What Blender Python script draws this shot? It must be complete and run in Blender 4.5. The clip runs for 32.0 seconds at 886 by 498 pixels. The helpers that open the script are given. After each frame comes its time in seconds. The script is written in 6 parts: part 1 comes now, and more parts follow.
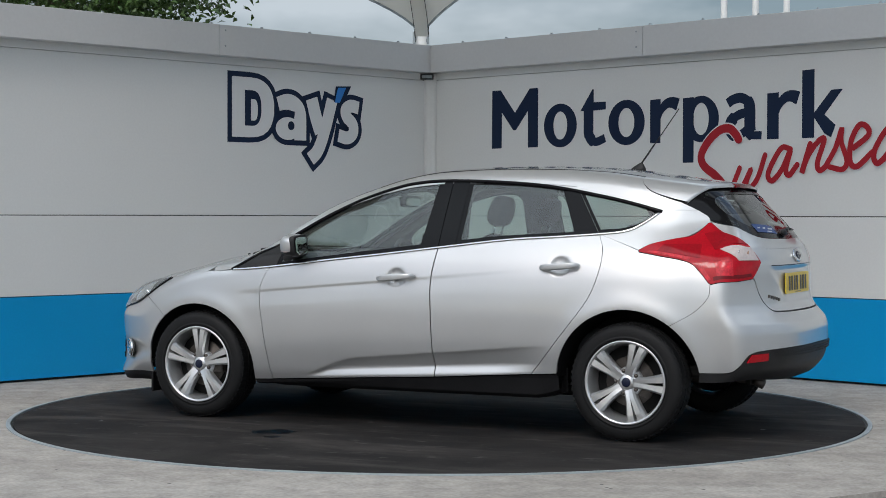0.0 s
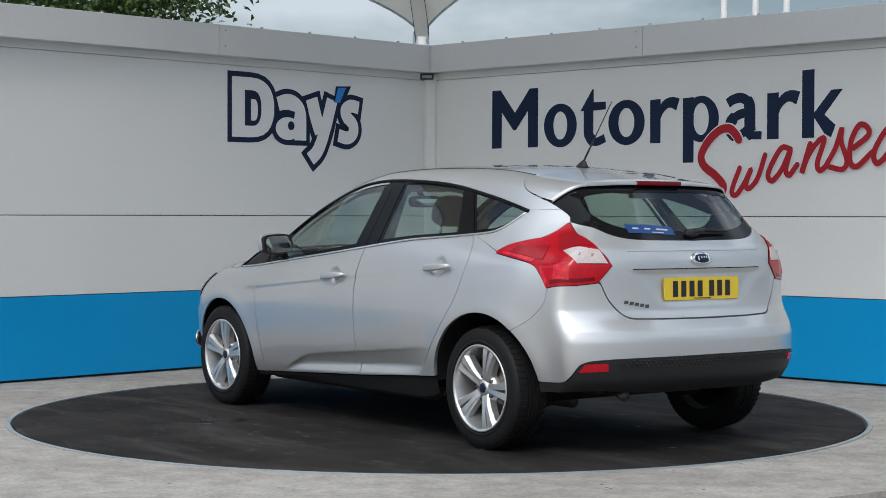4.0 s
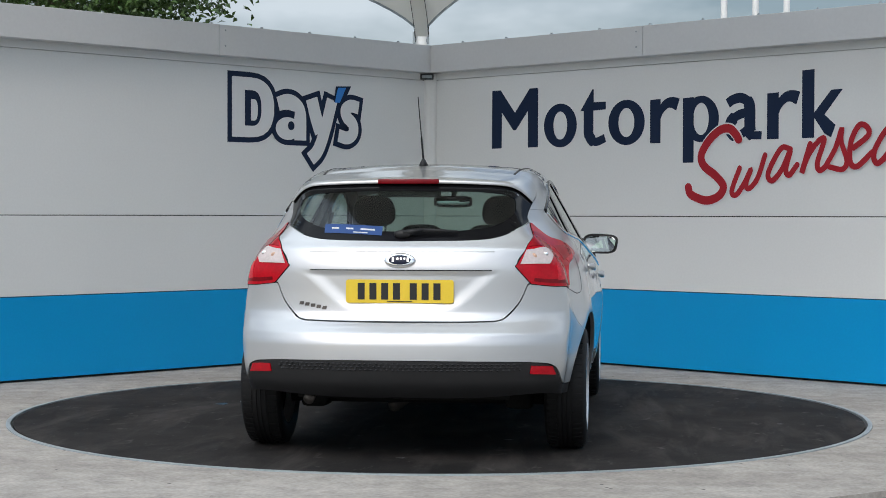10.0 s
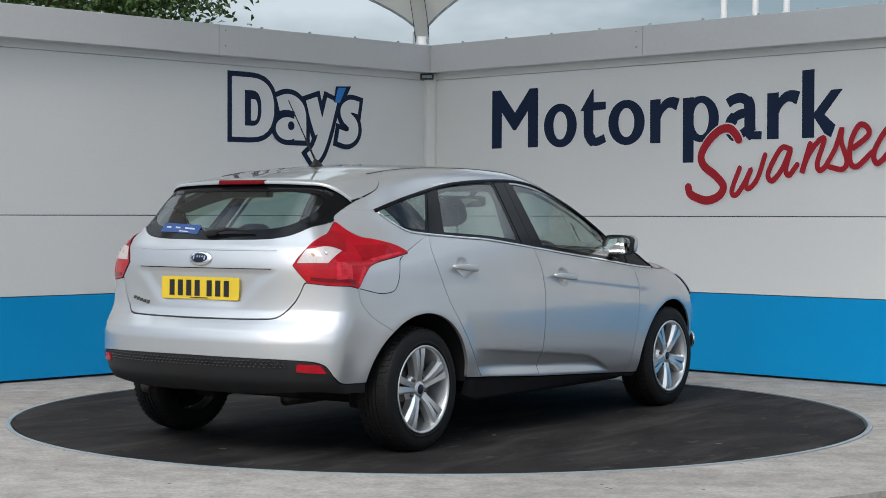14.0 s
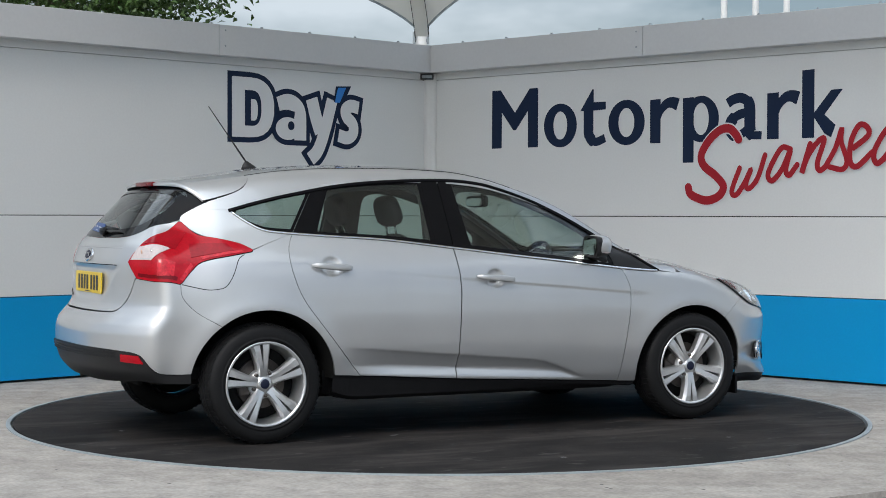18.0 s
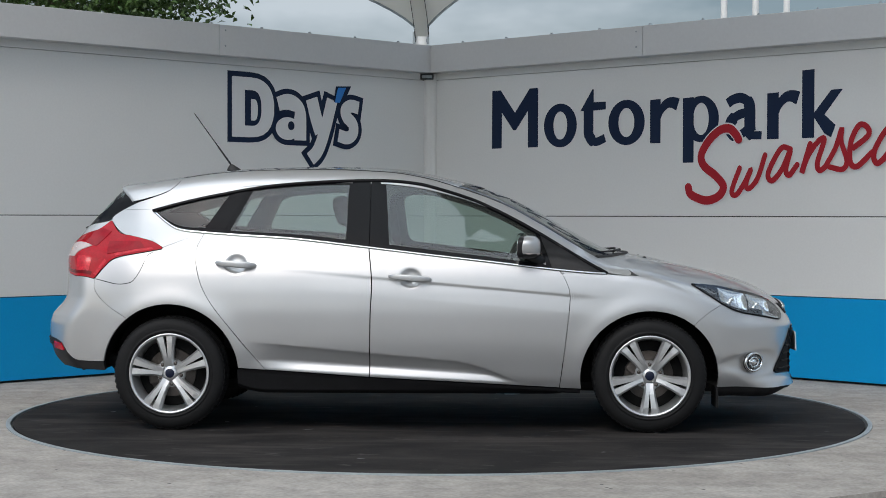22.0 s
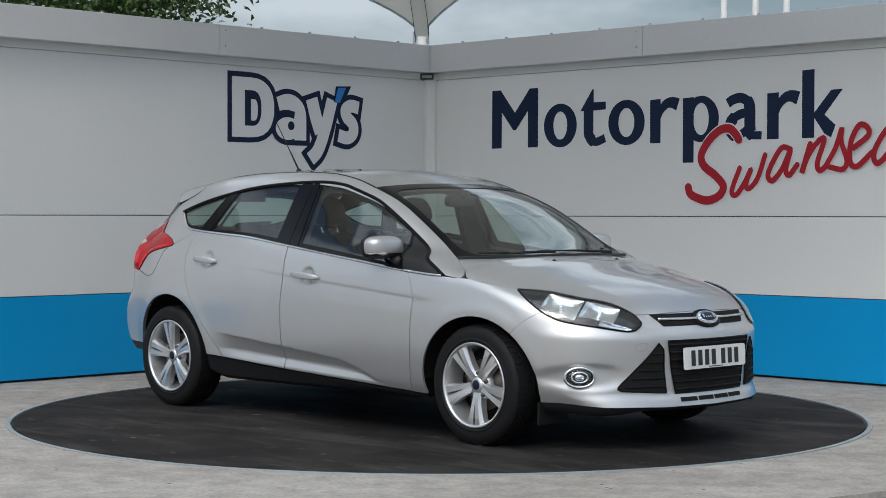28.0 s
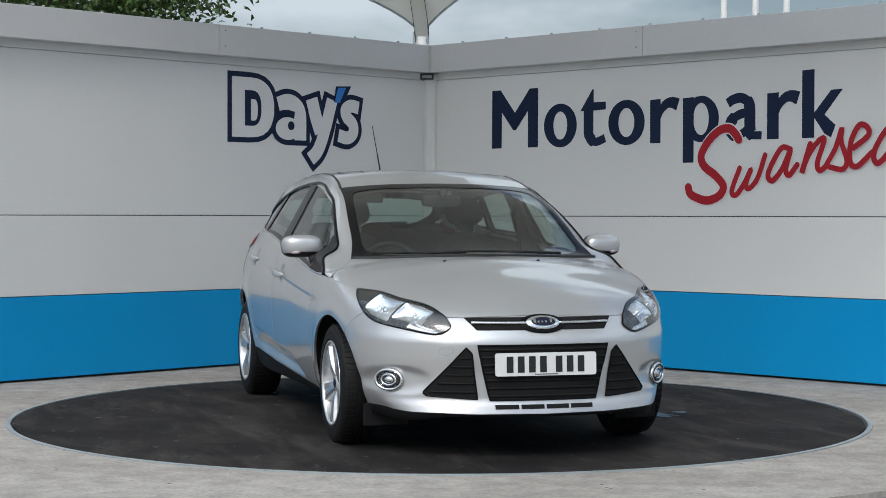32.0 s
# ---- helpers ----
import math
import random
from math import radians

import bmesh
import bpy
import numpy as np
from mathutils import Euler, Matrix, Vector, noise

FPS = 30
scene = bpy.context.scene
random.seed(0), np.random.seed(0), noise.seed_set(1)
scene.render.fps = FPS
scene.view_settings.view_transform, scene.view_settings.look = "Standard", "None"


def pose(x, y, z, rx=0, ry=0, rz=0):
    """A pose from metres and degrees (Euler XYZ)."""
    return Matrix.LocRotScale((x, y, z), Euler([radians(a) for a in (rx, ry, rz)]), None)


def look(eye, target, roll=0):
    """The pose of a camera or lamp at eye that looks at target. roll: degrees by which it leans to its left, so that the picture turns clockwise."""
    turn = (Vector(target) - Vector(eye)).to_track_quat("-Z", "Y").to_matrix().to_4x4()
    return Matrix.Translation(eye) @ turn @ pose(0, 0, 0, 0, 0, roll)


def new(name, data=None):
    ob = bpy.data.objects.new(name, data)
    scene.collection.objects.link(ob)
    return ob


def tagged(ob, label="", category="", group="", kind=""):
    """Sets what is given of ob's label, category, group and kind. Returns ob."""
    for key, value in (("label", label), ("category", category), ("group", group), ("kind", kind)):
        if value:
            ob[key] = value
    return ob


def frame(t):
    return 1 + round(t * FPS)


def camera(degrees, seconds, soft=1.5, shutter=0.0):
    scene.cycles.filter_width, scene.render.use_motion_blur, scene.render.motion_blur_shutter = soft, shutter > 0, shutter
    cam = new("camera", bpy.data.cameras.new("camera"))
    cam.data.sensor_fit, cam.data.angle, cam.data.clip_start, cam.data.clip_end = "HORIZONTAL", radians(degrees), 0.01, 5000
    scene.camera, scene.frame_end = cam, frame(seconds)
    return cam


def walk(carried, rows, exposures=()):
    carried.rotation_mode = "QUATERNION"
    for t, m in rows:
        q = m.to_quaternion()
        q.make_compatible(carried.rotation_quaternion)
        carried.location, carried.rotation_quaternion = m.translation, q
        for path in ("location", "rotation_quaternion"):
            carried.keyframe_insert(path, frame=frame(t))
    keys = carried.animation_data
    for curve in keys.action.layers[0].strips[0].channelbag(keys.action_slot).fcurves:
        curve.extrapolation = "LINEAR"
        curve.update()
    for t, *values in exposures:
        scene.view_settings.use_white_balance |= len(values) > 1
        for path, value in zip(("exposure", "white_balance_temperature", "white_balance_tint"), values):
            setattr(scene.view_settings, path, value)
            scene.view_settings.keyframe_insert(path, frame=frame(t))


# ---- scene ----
# World axes: the turntable's axis is the origin, z is up, the view runs along +y.
SECONDS = 32.0
cam = camera(28.39, SECONDS, soft=0.9)
EYE = pose(0, -10.528, 1.188, 88.915, 0, -0.11) @ pose(0, 0, 0, 0, 0, 0.118)
walk(cam, [(0.0, EYE), (SECONDS, EYE)], exposures=[(0.0, -0.2), (3.0, -0.08), (6.0, 0.0), (14.5, 0.0), (17.0, 0.04), (21.0, 0.08), (21.5, -0.06), (22.0, -0.22), (23.0, -0.26), (25.5, -0.22), (28.0, -0.15), (30.0, -0.05), (SECONDS, -0.04)])

# ---- light: bright overcast sky with thin cloud, weak wide sun ----
SUN_ELEVATION, SUN_AZIMUTH = 42.0, -114.0
world = bpy.data.worlds.new("overcast_sky")
scene.world = world
world.use_nodes = True
wn, wl = world.node_tree.nodes, world.node_tree.links
background = wn["Background"]
sky = wn.new("ShaderNodeTexSky")
sky.sky_type = "NISHITA"
sky.sun_disc = False
sky.sun_elevation = radians(SUN_ELEVATION)
sky.sun_rotation = radians(90 - SUN_AZIMUTH)
sky.air_density, sky.dust_density, sky.ozone_density = 1.0, 2.0, 1.0
coords = wn.new("ShaderNodeTexCoord")
stretch = wn.new("ShaderNodeMapping")
stretch.inputs["Scale"].default_value = (1.0, 1.0, 2.6)
stretch.inputs["Location"].default_value = (0.35, 0.0, 0.1)
clouds = wn.new("ShaderNodeTexNoise")
clouds.inputs["Scale"].default_value = 2.3
clouds.inputs["Detail"].default_value = 6.0
clouds.inputs["Roughness"].default_value = 0.55
cover = wn.new("ShaderNodeValToRGB")
cover.color_ramp.elements[0].position, cover.color_ramp.elements[0].color = 0.44, (0.05, 0.05, 0.05, 1)
cover.color_ramp.elements[1].position, cover.color_ramp.elements[1].color = 0.58, (1, 1, 1, 1)
veil = wn.new("ShaderNodeMix")
veil.data_type = "RGBA"
veil.inputs[7].default_value = (8.75, 9.9, 10.85, 1)
wl.new(coords.outputs["Generated"], stretch.inputs["Vector"])
wl.new(stretch.outputs["Vector"], clouds.inputs["Vector"])
wl.new(clouds.outputs["Fac"], cover.inputs["Fac"])
wl.new(cover.outputs["Color"], veil.inputs[0])
wl.new(sky.outputs["Color"], veil.inputs[6])
# an overcast sky is darkest low down, brighter overhead and brightest round the veiled sun
SUNWARD = Vector((math.cos(radians(SUN_AZIMUTH)) * math.cos(radians(SUN_ELEVATION)), math.sin(radians(SUN_AZIMUTH)) * math.cos(radians(SUN_ELEVATION)),
                  math.sin(radians(SUN_ELEVATION))))


def world_math(operation, a, b, c=0.0):
    node = wn.new("ShaderNodeMath")
    node.operation = operation
    for socket, value in zip(node.inputs, (a, b, c)):
        if isinstance(value, (int, float)):
            socket.default_value = value
        else:
            wl.new(value, socket)
    return node.outputs[0]


height = wn.new("ShaderNodeSeparateXYZ")
wl.new(coords.outputs["Generated"], height.inputs["Vector"])
toward = wn.new("ShaderNodeVectorMath")
toward.operation = "DOT_PRODUCT"
toward.inputs[1].default_value = SUNWARD
wl.new(coords.outputs["Generated"], toward.inputs[0])
glow = world_math("POWER", world_math("MAXIMUM", toward.outputs["Value"], 0.0), 5.0)
lift = world_math("MULTIPLY_ADD", world_math("POWER", world_math("MAXIMUM", height.outputs["Z"], 0.0), 1.5), 1.42, 0.66)
lift = world_math("MULTIPLY_ADD", glow, 0.85, lift)
brighter = wn.new("ShaderNodeVectorMath")
brighter.operation = "SCALE"
wl.new(veil.outputs[2], brighter.inputs[0])
wl.new(lift, brighter.inputs["Scale"])
wl.new(brighter.outputs["Vector"], background.inputs["Color"])
background.inputs["Strength"].default_value = 0.101

sun_data = bpy.data.lights.new("sun", "SUN")
sun_data.energy, sun_data.angle, sun_data.color = 0.9, radians(16), (1.0, 0.975, 0.94)
sun = new("sun", sun_data)
sun.matrix_world = look((0, 0, 20), (-20 * math.cos(radians(SUN_AZIMUTH)) / math.tan(radians(SUN_ELEVATION)),
                                     -20 * math.sin(radians(SUN_AZIMUTH)) / math.tan(radians(SUN_ELEVATION)), 0))


# ---- materials ----
def material(name, base, rough=0.5, metal=0.0, vary=0.0, scale=6.0, fine=120.0, bump=0.0, coat=0.0, coat_rough=0.03,
             rough_vary=0.0, specular=0.5):
    """A Principled surface whose colour drifts at two scales, with fine relief."""
    m = bpy.data.materials.new(name)
    m.use_nodes = True
    n, l = m.node_tree.nodes, m.node_tree.links
    b = n["Principled BSDF"]
    b.inputs["Base Color"].default_value = (*base, 1)
    b.inputs["Roughness"].default_value = rough
    b.inputs["Metallic"].default_value = metal
    b.inputs["Coat Weight"].default_value = coat
    b.inputs["Coat Roughness"].default_value = coat_rough
    b.inputs["Specular IOR Level"].default_value = specular
    if vary or bump or rough_vary:
        tc = n.new("ShaderNodeTexCoord")
        big = n.new("ShaderNodeTexNoise")
        big.inputs["Scale"].default_value, big.inputs["Detail"].default_value = scale, 6
        small = n.new("ShaderNodeTexNoise")
        small.inputs["Scale"].default_value, small.inputs["Detail"].default_value = fine, 3
        l.new(tc.outputs["Object"], big.inputs["Vector"])
        l.new(tc.outputs["Object"], small.inputs["Vector"])
        both = n.new("ShaderNodeMath")
        both.operation = "MULTIPLY_ADD"
        both.inputs[1].default_value = 0.45
        l.new(small.outputs["Fac"], both.inputs[0])
        half = n.new("ShaderNodeMath")
        half.operation = "MULTIPLY"
        half.inputs[1].default_value = 0.55
        l.new(big.outputs["Fac"], half.inputs[0])
        l.new(half.outputs[0], both.inputs[2])
        if vary:
            r = n.new("ShaderNodeValToRGB")
            r.color_ramp.elements[0].position, r.color_ramp.elements[1].position = 0.33, 0.67
            r.color_ramp.elements[0].color = (*[max(0, c * (1 - vary)) for c in base], 1)
            r.color_ramp.elements[1].color = (*[min(1, c * (1 + vary)) for c in base], 1)
            l.new(both.outputs[0], r.inputs["Fac"])
            l.new(r.outputs["Color"], b.inputs["Base Color"])
        if rough_vary:
            mr = n.new("ShaderNodeMapRange")
            mr.inputs["To Min"].default_value, mr.inputs["To Max"].default_value = rough - rough_vary, rough + rough_vary
            l.new(big.outputs["Fac"], mr.inputs["Value"])
            l.new(mr.outputs["Result"], b.inputs["Roughness"])
        if bump:
            bp = n.new("ShaderNodeBump")
            bp.inputs["Strength"].default_value = 1.0
            bp.inputs["Distance"].default_value = bump
            l.new(both.outputs[0], bp.inputs["Height"])
            l.new(bp.outputs["Normal"], b.inputs["Normal"])
    return m


WHITE_PANEL = material("white_cladding", (0.745, 0.752, 0.742), 0.55, vary=0.03, scale=0.7, fine=60, bump=0.0006, rough_vary=0.06)
FASCIA_WHITE = material("white_coping", (0.60, 0.605, 0.61), 0.5, vary=0.035, scale=0.9, fine=40, bump=0.0005)
BLUE_PANEL = material("blue_cladding", (0.0, 0.30, 0.64), 0.42, specular=0.3, vary=0.05, scale=0.8, fine=60, bump=0.0005, rough_vary=0.06)
NAVY_VINYL = material("navy_vinyl", (0.006, 0.017, 0.050), 0.45, specular=0.22, vary=0.06, scale=3)
RED_VINYL = material("red_vinyl", (0.37, 0.010, 0.020), 0.5, specular=0.3, vary=0.08, scale=3)
WHITE_VINYL = material("white_vinyl", (0.74, 0.745, 0.75), 0.45, vary=0.02, scale=3)
SKY_VINYL = material("light_blue_vinyl", (0.02, 0.21, 0.62), 0.42, vary=0.04, scale=3)
DARK_JOINT = material("dark_joint", (0.06, 0.064, 0.066), 0.8)
GALVANISED = material("galvanised_steel", (0.36, 0.40, 0.42), 0.5, metal=0.35, vary=0.16, scale=4, fine=50, bump=0.001)
FABRIC = material("canopy_fabric", (0.82, 0.79, 0.72), 0.75, vary=0.04, scale=1.2, fine=300, bump=0.0006)
BLACK_SEAM = material("black_webbing", (0.03, 0.03, 0.03), 0.8)
MAST_WHITE = material("white_mast_paint", (0.72, 0.72, 0.70), 0.4, vary=0.03, scale=2)
def translucent(m, amount):
    """Let part of the light shine through a thin fabric."""
    n, l = m.node_tree.nodes, m.node_tree.links
    b, out = n["Principled BSDF"], n["Material Output"]
    t = n.new("ShaderNodeBsdfTranslucent")
    t.inputs["Color"].default_value = (0.88, 0.85, 0.78, 1)
    mix = n.new("ShaderNodeMixShader")
    mix.inputs["Fac"].default_value = amount
    l.new(b.outputs["BSDF"], mix.inputs[1])
    l.new(t.outputs["BSDF"], mix.inputs[2])
    l.new(mix.outputs["Shader"], out.inputs["Surface"])


translucent(FABRIC, 0.10)
ASPHALT = material("pale_worn_asphalt", (0.17, 0.165, 0.155), 0.9, vary=0.3, scale=3, fine=160, bump=0.006)
BARK = material("bark", (0.11, 0.085, 0.06), 0.9, vary=0.3, scale=7, fine=60, bump=0.01)
LEAF = material("leaf", (0.055, 0.105, 0.022), 0.55, vary=0.45, scale=2.5, fine=25)


def concrete_material():
    m = material("concrete", (0.385, 0.355, 0.32), 0.88, vary=0.30, scale=7.0, fine=45, bump=0.0025)
    n, l = m.node_tree.nodes, m.node_tree.links
    b = n["Principled BSDF"]
    tc = n.new("ShaderNodeTexCoord")
    spots = n.new("ShaderNodeTexVoronoi")
    spots.inputs["Scale"].default_value = 7.0
    l.new(tc.outputs["Object"], spots.inputs["Vector"])
    ramp = n.new("ShaderNodeValToRGB")
    ramp.color_ramp.elements[0].position, ramp.color_ramp.elements[0].color = 0.05, (0.22, 0.22, 0.22, 1)
    ramp.color_ramp.elements[1].position, ramp.color_ramp.elements[1].color = 0.075, (1, 1, 1, 1)
    l.new(spots.outputs["Distance"], ramp.inputs["Fac"])
    streaks = n.new("ShaderNodeTexNoise")
    streaks.inputs["Scale"].default_value, streaks.inputs["Detail"].default_value = 0.9, 8
    sm = n.new("ShaderNodeMapping")
    sm.inputs["Scale"].default_value = (0.6, 2.2, 1)
    l.new(tc.outputs["Object"], sm.inputs["Vector"])
    l.new(sm.outputs["Vector"], streaks.inputs["Vector"])
    sr = n.new("ShaderNodeValToRGB")
    sr.color_ramp.elements[0].position, sr.color_ramp.elements[0].color = 0.36, (0.80, 0.79, 0.78, 1)
    sr.color_ramp.elements[1].position, sr.color_ramp.elements[1].color = 0.62, (1, 1, 1, 1)
    l.new(streaks.outputs["Fac"], sr.inputs["Fac"])
    old = b.inputs["Base Color"].links[0].from_socket
    for k, extra in enumerate((ramp, sr)):
        mix = n.new("ShaderNodeMix")
        mix.data_type, mix.blend_type = "RGBA", "MULTIPLY"
        mix.inputs[0].default_value = 1.0
        l.new(old, mix.inputs[6])
        l.new(extra.outputs["Color"], mix.inputs[7])
        old = mix.outputs[2]
    l.new(old, b.inputs["Base Color"])
    return m


CONCRETE = concrete_material()


# ---- mesh helpers ----
def part(name, bm, mat, parent=None, label="", smooth=False):
    """Link a bmesh as ONE mesh object, under a thing or a part."""
    me = bpy.data.meshes.new(name)
    bm.to_mesh(me)
    bm.free()
    if smooth:
        me.polygons.foreach_set("use_smooth", [True] * len(me.polygons))
    me.materials.append(mat)
    ob = new(name, me)
    ob.parent = parent
    return tagged(ob, label)


def thing(name, label, category, m=None, group="", kind=""):
    ob = new(name)
    ob.empty_display_size = 0.2
    if m is not None:
        ob.matrix_basis = m
    return tagged(ob, label, category, group, kind)


def box(bm, x0, x1, y0, y1, z0, z1, bevel=0.0, m=None):
    r = bmesh.ops.create_cube(bm, size=1)
    v = r["verts"]
    for q in v:
        q.co = Vector((x0 if q.co.x < 0 else x1, y0 if q.co.y < 0 else y1, z0 if q.co.z < 0 else z1))
    if bevel:
        e = list({e for q in v for e in q.link_edges})
        r = bmesh.ops.bevel(bm, geom=e, offset=bevel, segments=2, affect="EDGES", profile=0.6)
        v = list({q for f in r["faces"] for q in f.verts} | {q for q in v if q.is_valid})
    if m is not None:
        for q in v:
            if q.is_valid:
                q.co = m @ q.co
    return bm


def rod(bm, a, b, r0, r1=None, n=12):
    """A tapered round bar from a to b."""
    a, b = Vector(a), Vector(b)
    r1 = r0 if r1 is None else r1
    d = b - a
    q = d.to_track_quat("Z", "Y").to_matrix().to_4x4()
    bmesh.ops.create_cone(bm, cap_ends=True, segments=n, radius1=r0, radius2=max(r1, 1e-4), depth=d.length,
                          matrix=Matrix.Translation((a + b) / 2) @ q)
    return bm


def tube(bm, points, r, n=8, closed=False):
    """A round bar bent along points."""
    p = [Vector(q) for q in points]
    m = len(p)
    rings, up = [], None
    for i in range(m):
        a = p[i - 1] if i > 0 or closed else p[i]
        b = p[(i + 1) % m] if i + 1 < m or closed else p[i]
        d = (b - a).normalized()
        if up is None:
            up = d.orthogonal().normalized()
        up = (up - d * up.dot(d)).normalized()
        w = d.cross(up)
        rings.append([bm.verts.new(p[i] + (up * math.cos(2 * math.pi * k / n) + w * math.sin(2 * math.pi * k / n)) * r) for k in range(n)])
    for i in range(m if closed else m - 1):
        u, v = rings[i], rings[(i + 1) % m]
        for k in range(n):
            bm.faces.new((u[k], u[(k + 1) % n], v[(k + 1) % n], v[k]))
    if not closed:
        bm.faces.new(rings[0][::-1])
        bm.faces.new(rings[-1])
    bmesh.ops.recalc_face_normals(bm, faces=bm.faces)
    return bm


def disc_ring(bm, r0, r1, z0, z1, n=160):
    """A flat ring (or a disc, r0 = 0) with depth."""
    rings = []
    for r, z in ((r0, z0), (r1, z0), (r1, z1), (r0, z1)):
        if r > 0:
            rings.append([bm.verts.new((r * math.cos(2 * math.pi * k / n), r * math.sin(2 * math.pi * k / n), z)) for k in range(n)])
        else:
            rings.append(None)
    for i in range(4):
        p, q = rings[i], rings[(i + 1) % 4]
        if p and q:
            for k in range(n):
                bm.faces.new((p[k], p[(k + 1) % n], q[(k + 1) % n], q[k]))
    if r0 == 0:
        bm.faces.new(rings[2])
        bm.faces.new(rings[1][::-1])
    bmesh.ops.recalc_face_normals(bm, faces=bm.faces)
    return bm


def slab(bm, outline, depth, m=None, front=0.0):
    """A flat plate from an outline in (x, z); its face looks along -y."""
    f = [bm.verts.new((x, front, z)) for x, z in outline]
    g = [bm.verts.new((x, front + depth, z)) for x, z in outline]
    n = len(f)
    bm.faces.new(f)
    bm.faces.new(g[::-1])
    for k in range(n):
        bm.faces.new((f[k], g[k], g[(k + 1) % n], f[(k + 1) % n]))
    if m is not None:
        for q in f + g:
            q.co = m @ q.co
    bmesh.ops.recalc_face_normals(bm, faces=bm.faces)
    return bm


def spline(points, steps=8, closed=False):
    """A smooth line through points of any dimension (Catmull-Rom)."""
    p = np.array(points, float)
    n = len(p)
    out = []
    for i in range(n if closed else n - 1):
        a, b = p[i], p[(i + 1) % n]
        z = p[(i - 1) % n] if closed or i > 0 else 2 * a - b
        c = p[(i + 2) % n] if closed or i + 2 < n else 2 * b - a
        for k in range(steps):
            t = k / steps
            out.append(0.5 * (2 * a + (b - z) * t + (2 * z - 5 * a + 4 * b - c) * t * t + (3 * a - z - 3 * b + c) * t ** 3))
    if not closed:
        out.append(p[-1])
    return np.array(out)


def ribbon(bm, line, width, front, round_caps=True, climb=0.0):
    """A flat stroke along a line in (x, z), with its face along -y."""
    line = np.asarray(line, float)
    d = np.gradient(line, axis=0)
    d /= np.linalg.norm(d, axis=1, keepdims=True) + 1e-9
    nrm = np.stack([-d[:, 1], d[:, 0]], 1)
    w = np.broadcast_to(np.asarray(width, float), (len(line),))[:, None] / 2
    left, right = line + nrm * w, line - nrm * w
    pts = []
    if round_caps:
        for c, n0, r, sgn in ((line[-1], nrm[-1], w[-1, 0], -1), (line[0], -nrm[0], w[0, 0], -1)):
            a0 = math.atan2(n0[1], n0[0])
            pts.append([c + r * np.array([math.cos(a0 + sgn * math.pi * k / 8), math.sin(a0 + sgn * math.pi * k / 8)]) for k in range(1, 8)])
    rise = np.linspace(front, front - climb, len(line))
    lv = [bm.verts.new((x, y, z)) for (x, z), y in zip(left, rise)]
    rv = [bm.verts.new((x, y, z)) for (x, z), y in zip(right, rise)]
    for k in range(len(lv) - 1):
        bm.faces.new((lv[k], lv[k + 1], rv[k + 1], rv[k]))
    if round_caps:
        e = [bm.verts.new((x, front - climb, z)) for x, z in pts[0]]
        bm.faces.new([lv[-1]] + e + [rv[-1]])
        s = [bm.verts.new((x, front, z)) for x, z in pts[1]]
        bm.faces.new([rv[0]] + s + [lv[0]])
    bmesh.ops.recalc_face_normals(bm, faces=bm.faces)
    for f in bm.faces:
        if f.normal.y > 0:
            f.normal_flip()
    return bm


# ---- ground: asphalt to the horizon, a concrete apron, the turntable's pit ring ----
def build_ground():
    bm = bmesh.new()
    r = 400
    v = [bm.verts.new((x * r, y * r, -0.03)) for x, y in ((-1, -1), (1, -1), (1, 1), (-1, 1))]
    bm.faces.new(v)
    g = part("ground", bm, ASPHALT, None, "pale worn asphalt lot around the concrete apron")
    tagged(g, category="ground", kind="structure")
    # apron with a round hole for the turntable
    bm = bmesh.new()
    n = 192
    outer = [(-9, -4.6), (-0.62, -4.6), (1.604, -3.162), (1.941, -2.945), (7.6, 0.7), (8.5, 6.2), (0, 9), (-9, 6)]
    hole = [(2.535 * math.cos(2 * math.pi * k / n), 2.535 * math.sin(2 * math.pi * k / n)) for k in range(n)]
    ov = [bm.verts.new((x, y, -0.002)) for x, y in outer]
    hv = [bm.verts.new((x, y, -0.002)) for x, y in hole]
    hl = [bm.verts.new((x, y, -0.12)) for x, y in hole]
    edges = [bm.edges.new((ov[k], ov[(k + 1) % len(ov)])) for k in range(len(ov))]
    edges += [bm.edges.new((hv[k], hv[(k + 1) % n])) for k in range(n)]
    bmesh.ops.triangle_fill(bm, use_beauty=True, edges=edges)
    for f in list(bm.faces):
        if f.calc_center_median().length < 2.4:
            bm.faces.remove(f)
    for k in range(n):
        bm.faces.new((hv[k], hv[(k + 1) % n], hl[(k + 1) % n], hl[k]))
    low = [bm.verts.new((x, y, -0.06)) for x, y in outer]
    for k in range(len(ov)):
        bm.faces.new((ov[k], ov[(k + 1) % len(ov)], low[(k + 1) % len(ov)], low[k]))
    bmesh.ops.recalc_face_normals(bm, faces=bm.faces)
    a = part("pavement", bm, CONCRETE, None, "pale weathered concrete apron with small dark stains")
    tagged(a, category="pavement", kind="structure")
    bm = disc_ring(bmesh.new(), 2.508, 2.534, -0.1, 0.004, 200)
    tagged(part("pit_ring", bm, GALVANISED, None, "blue-grey steel rim ring around the turntable"), category="rim", kind="structure")


build_ground()


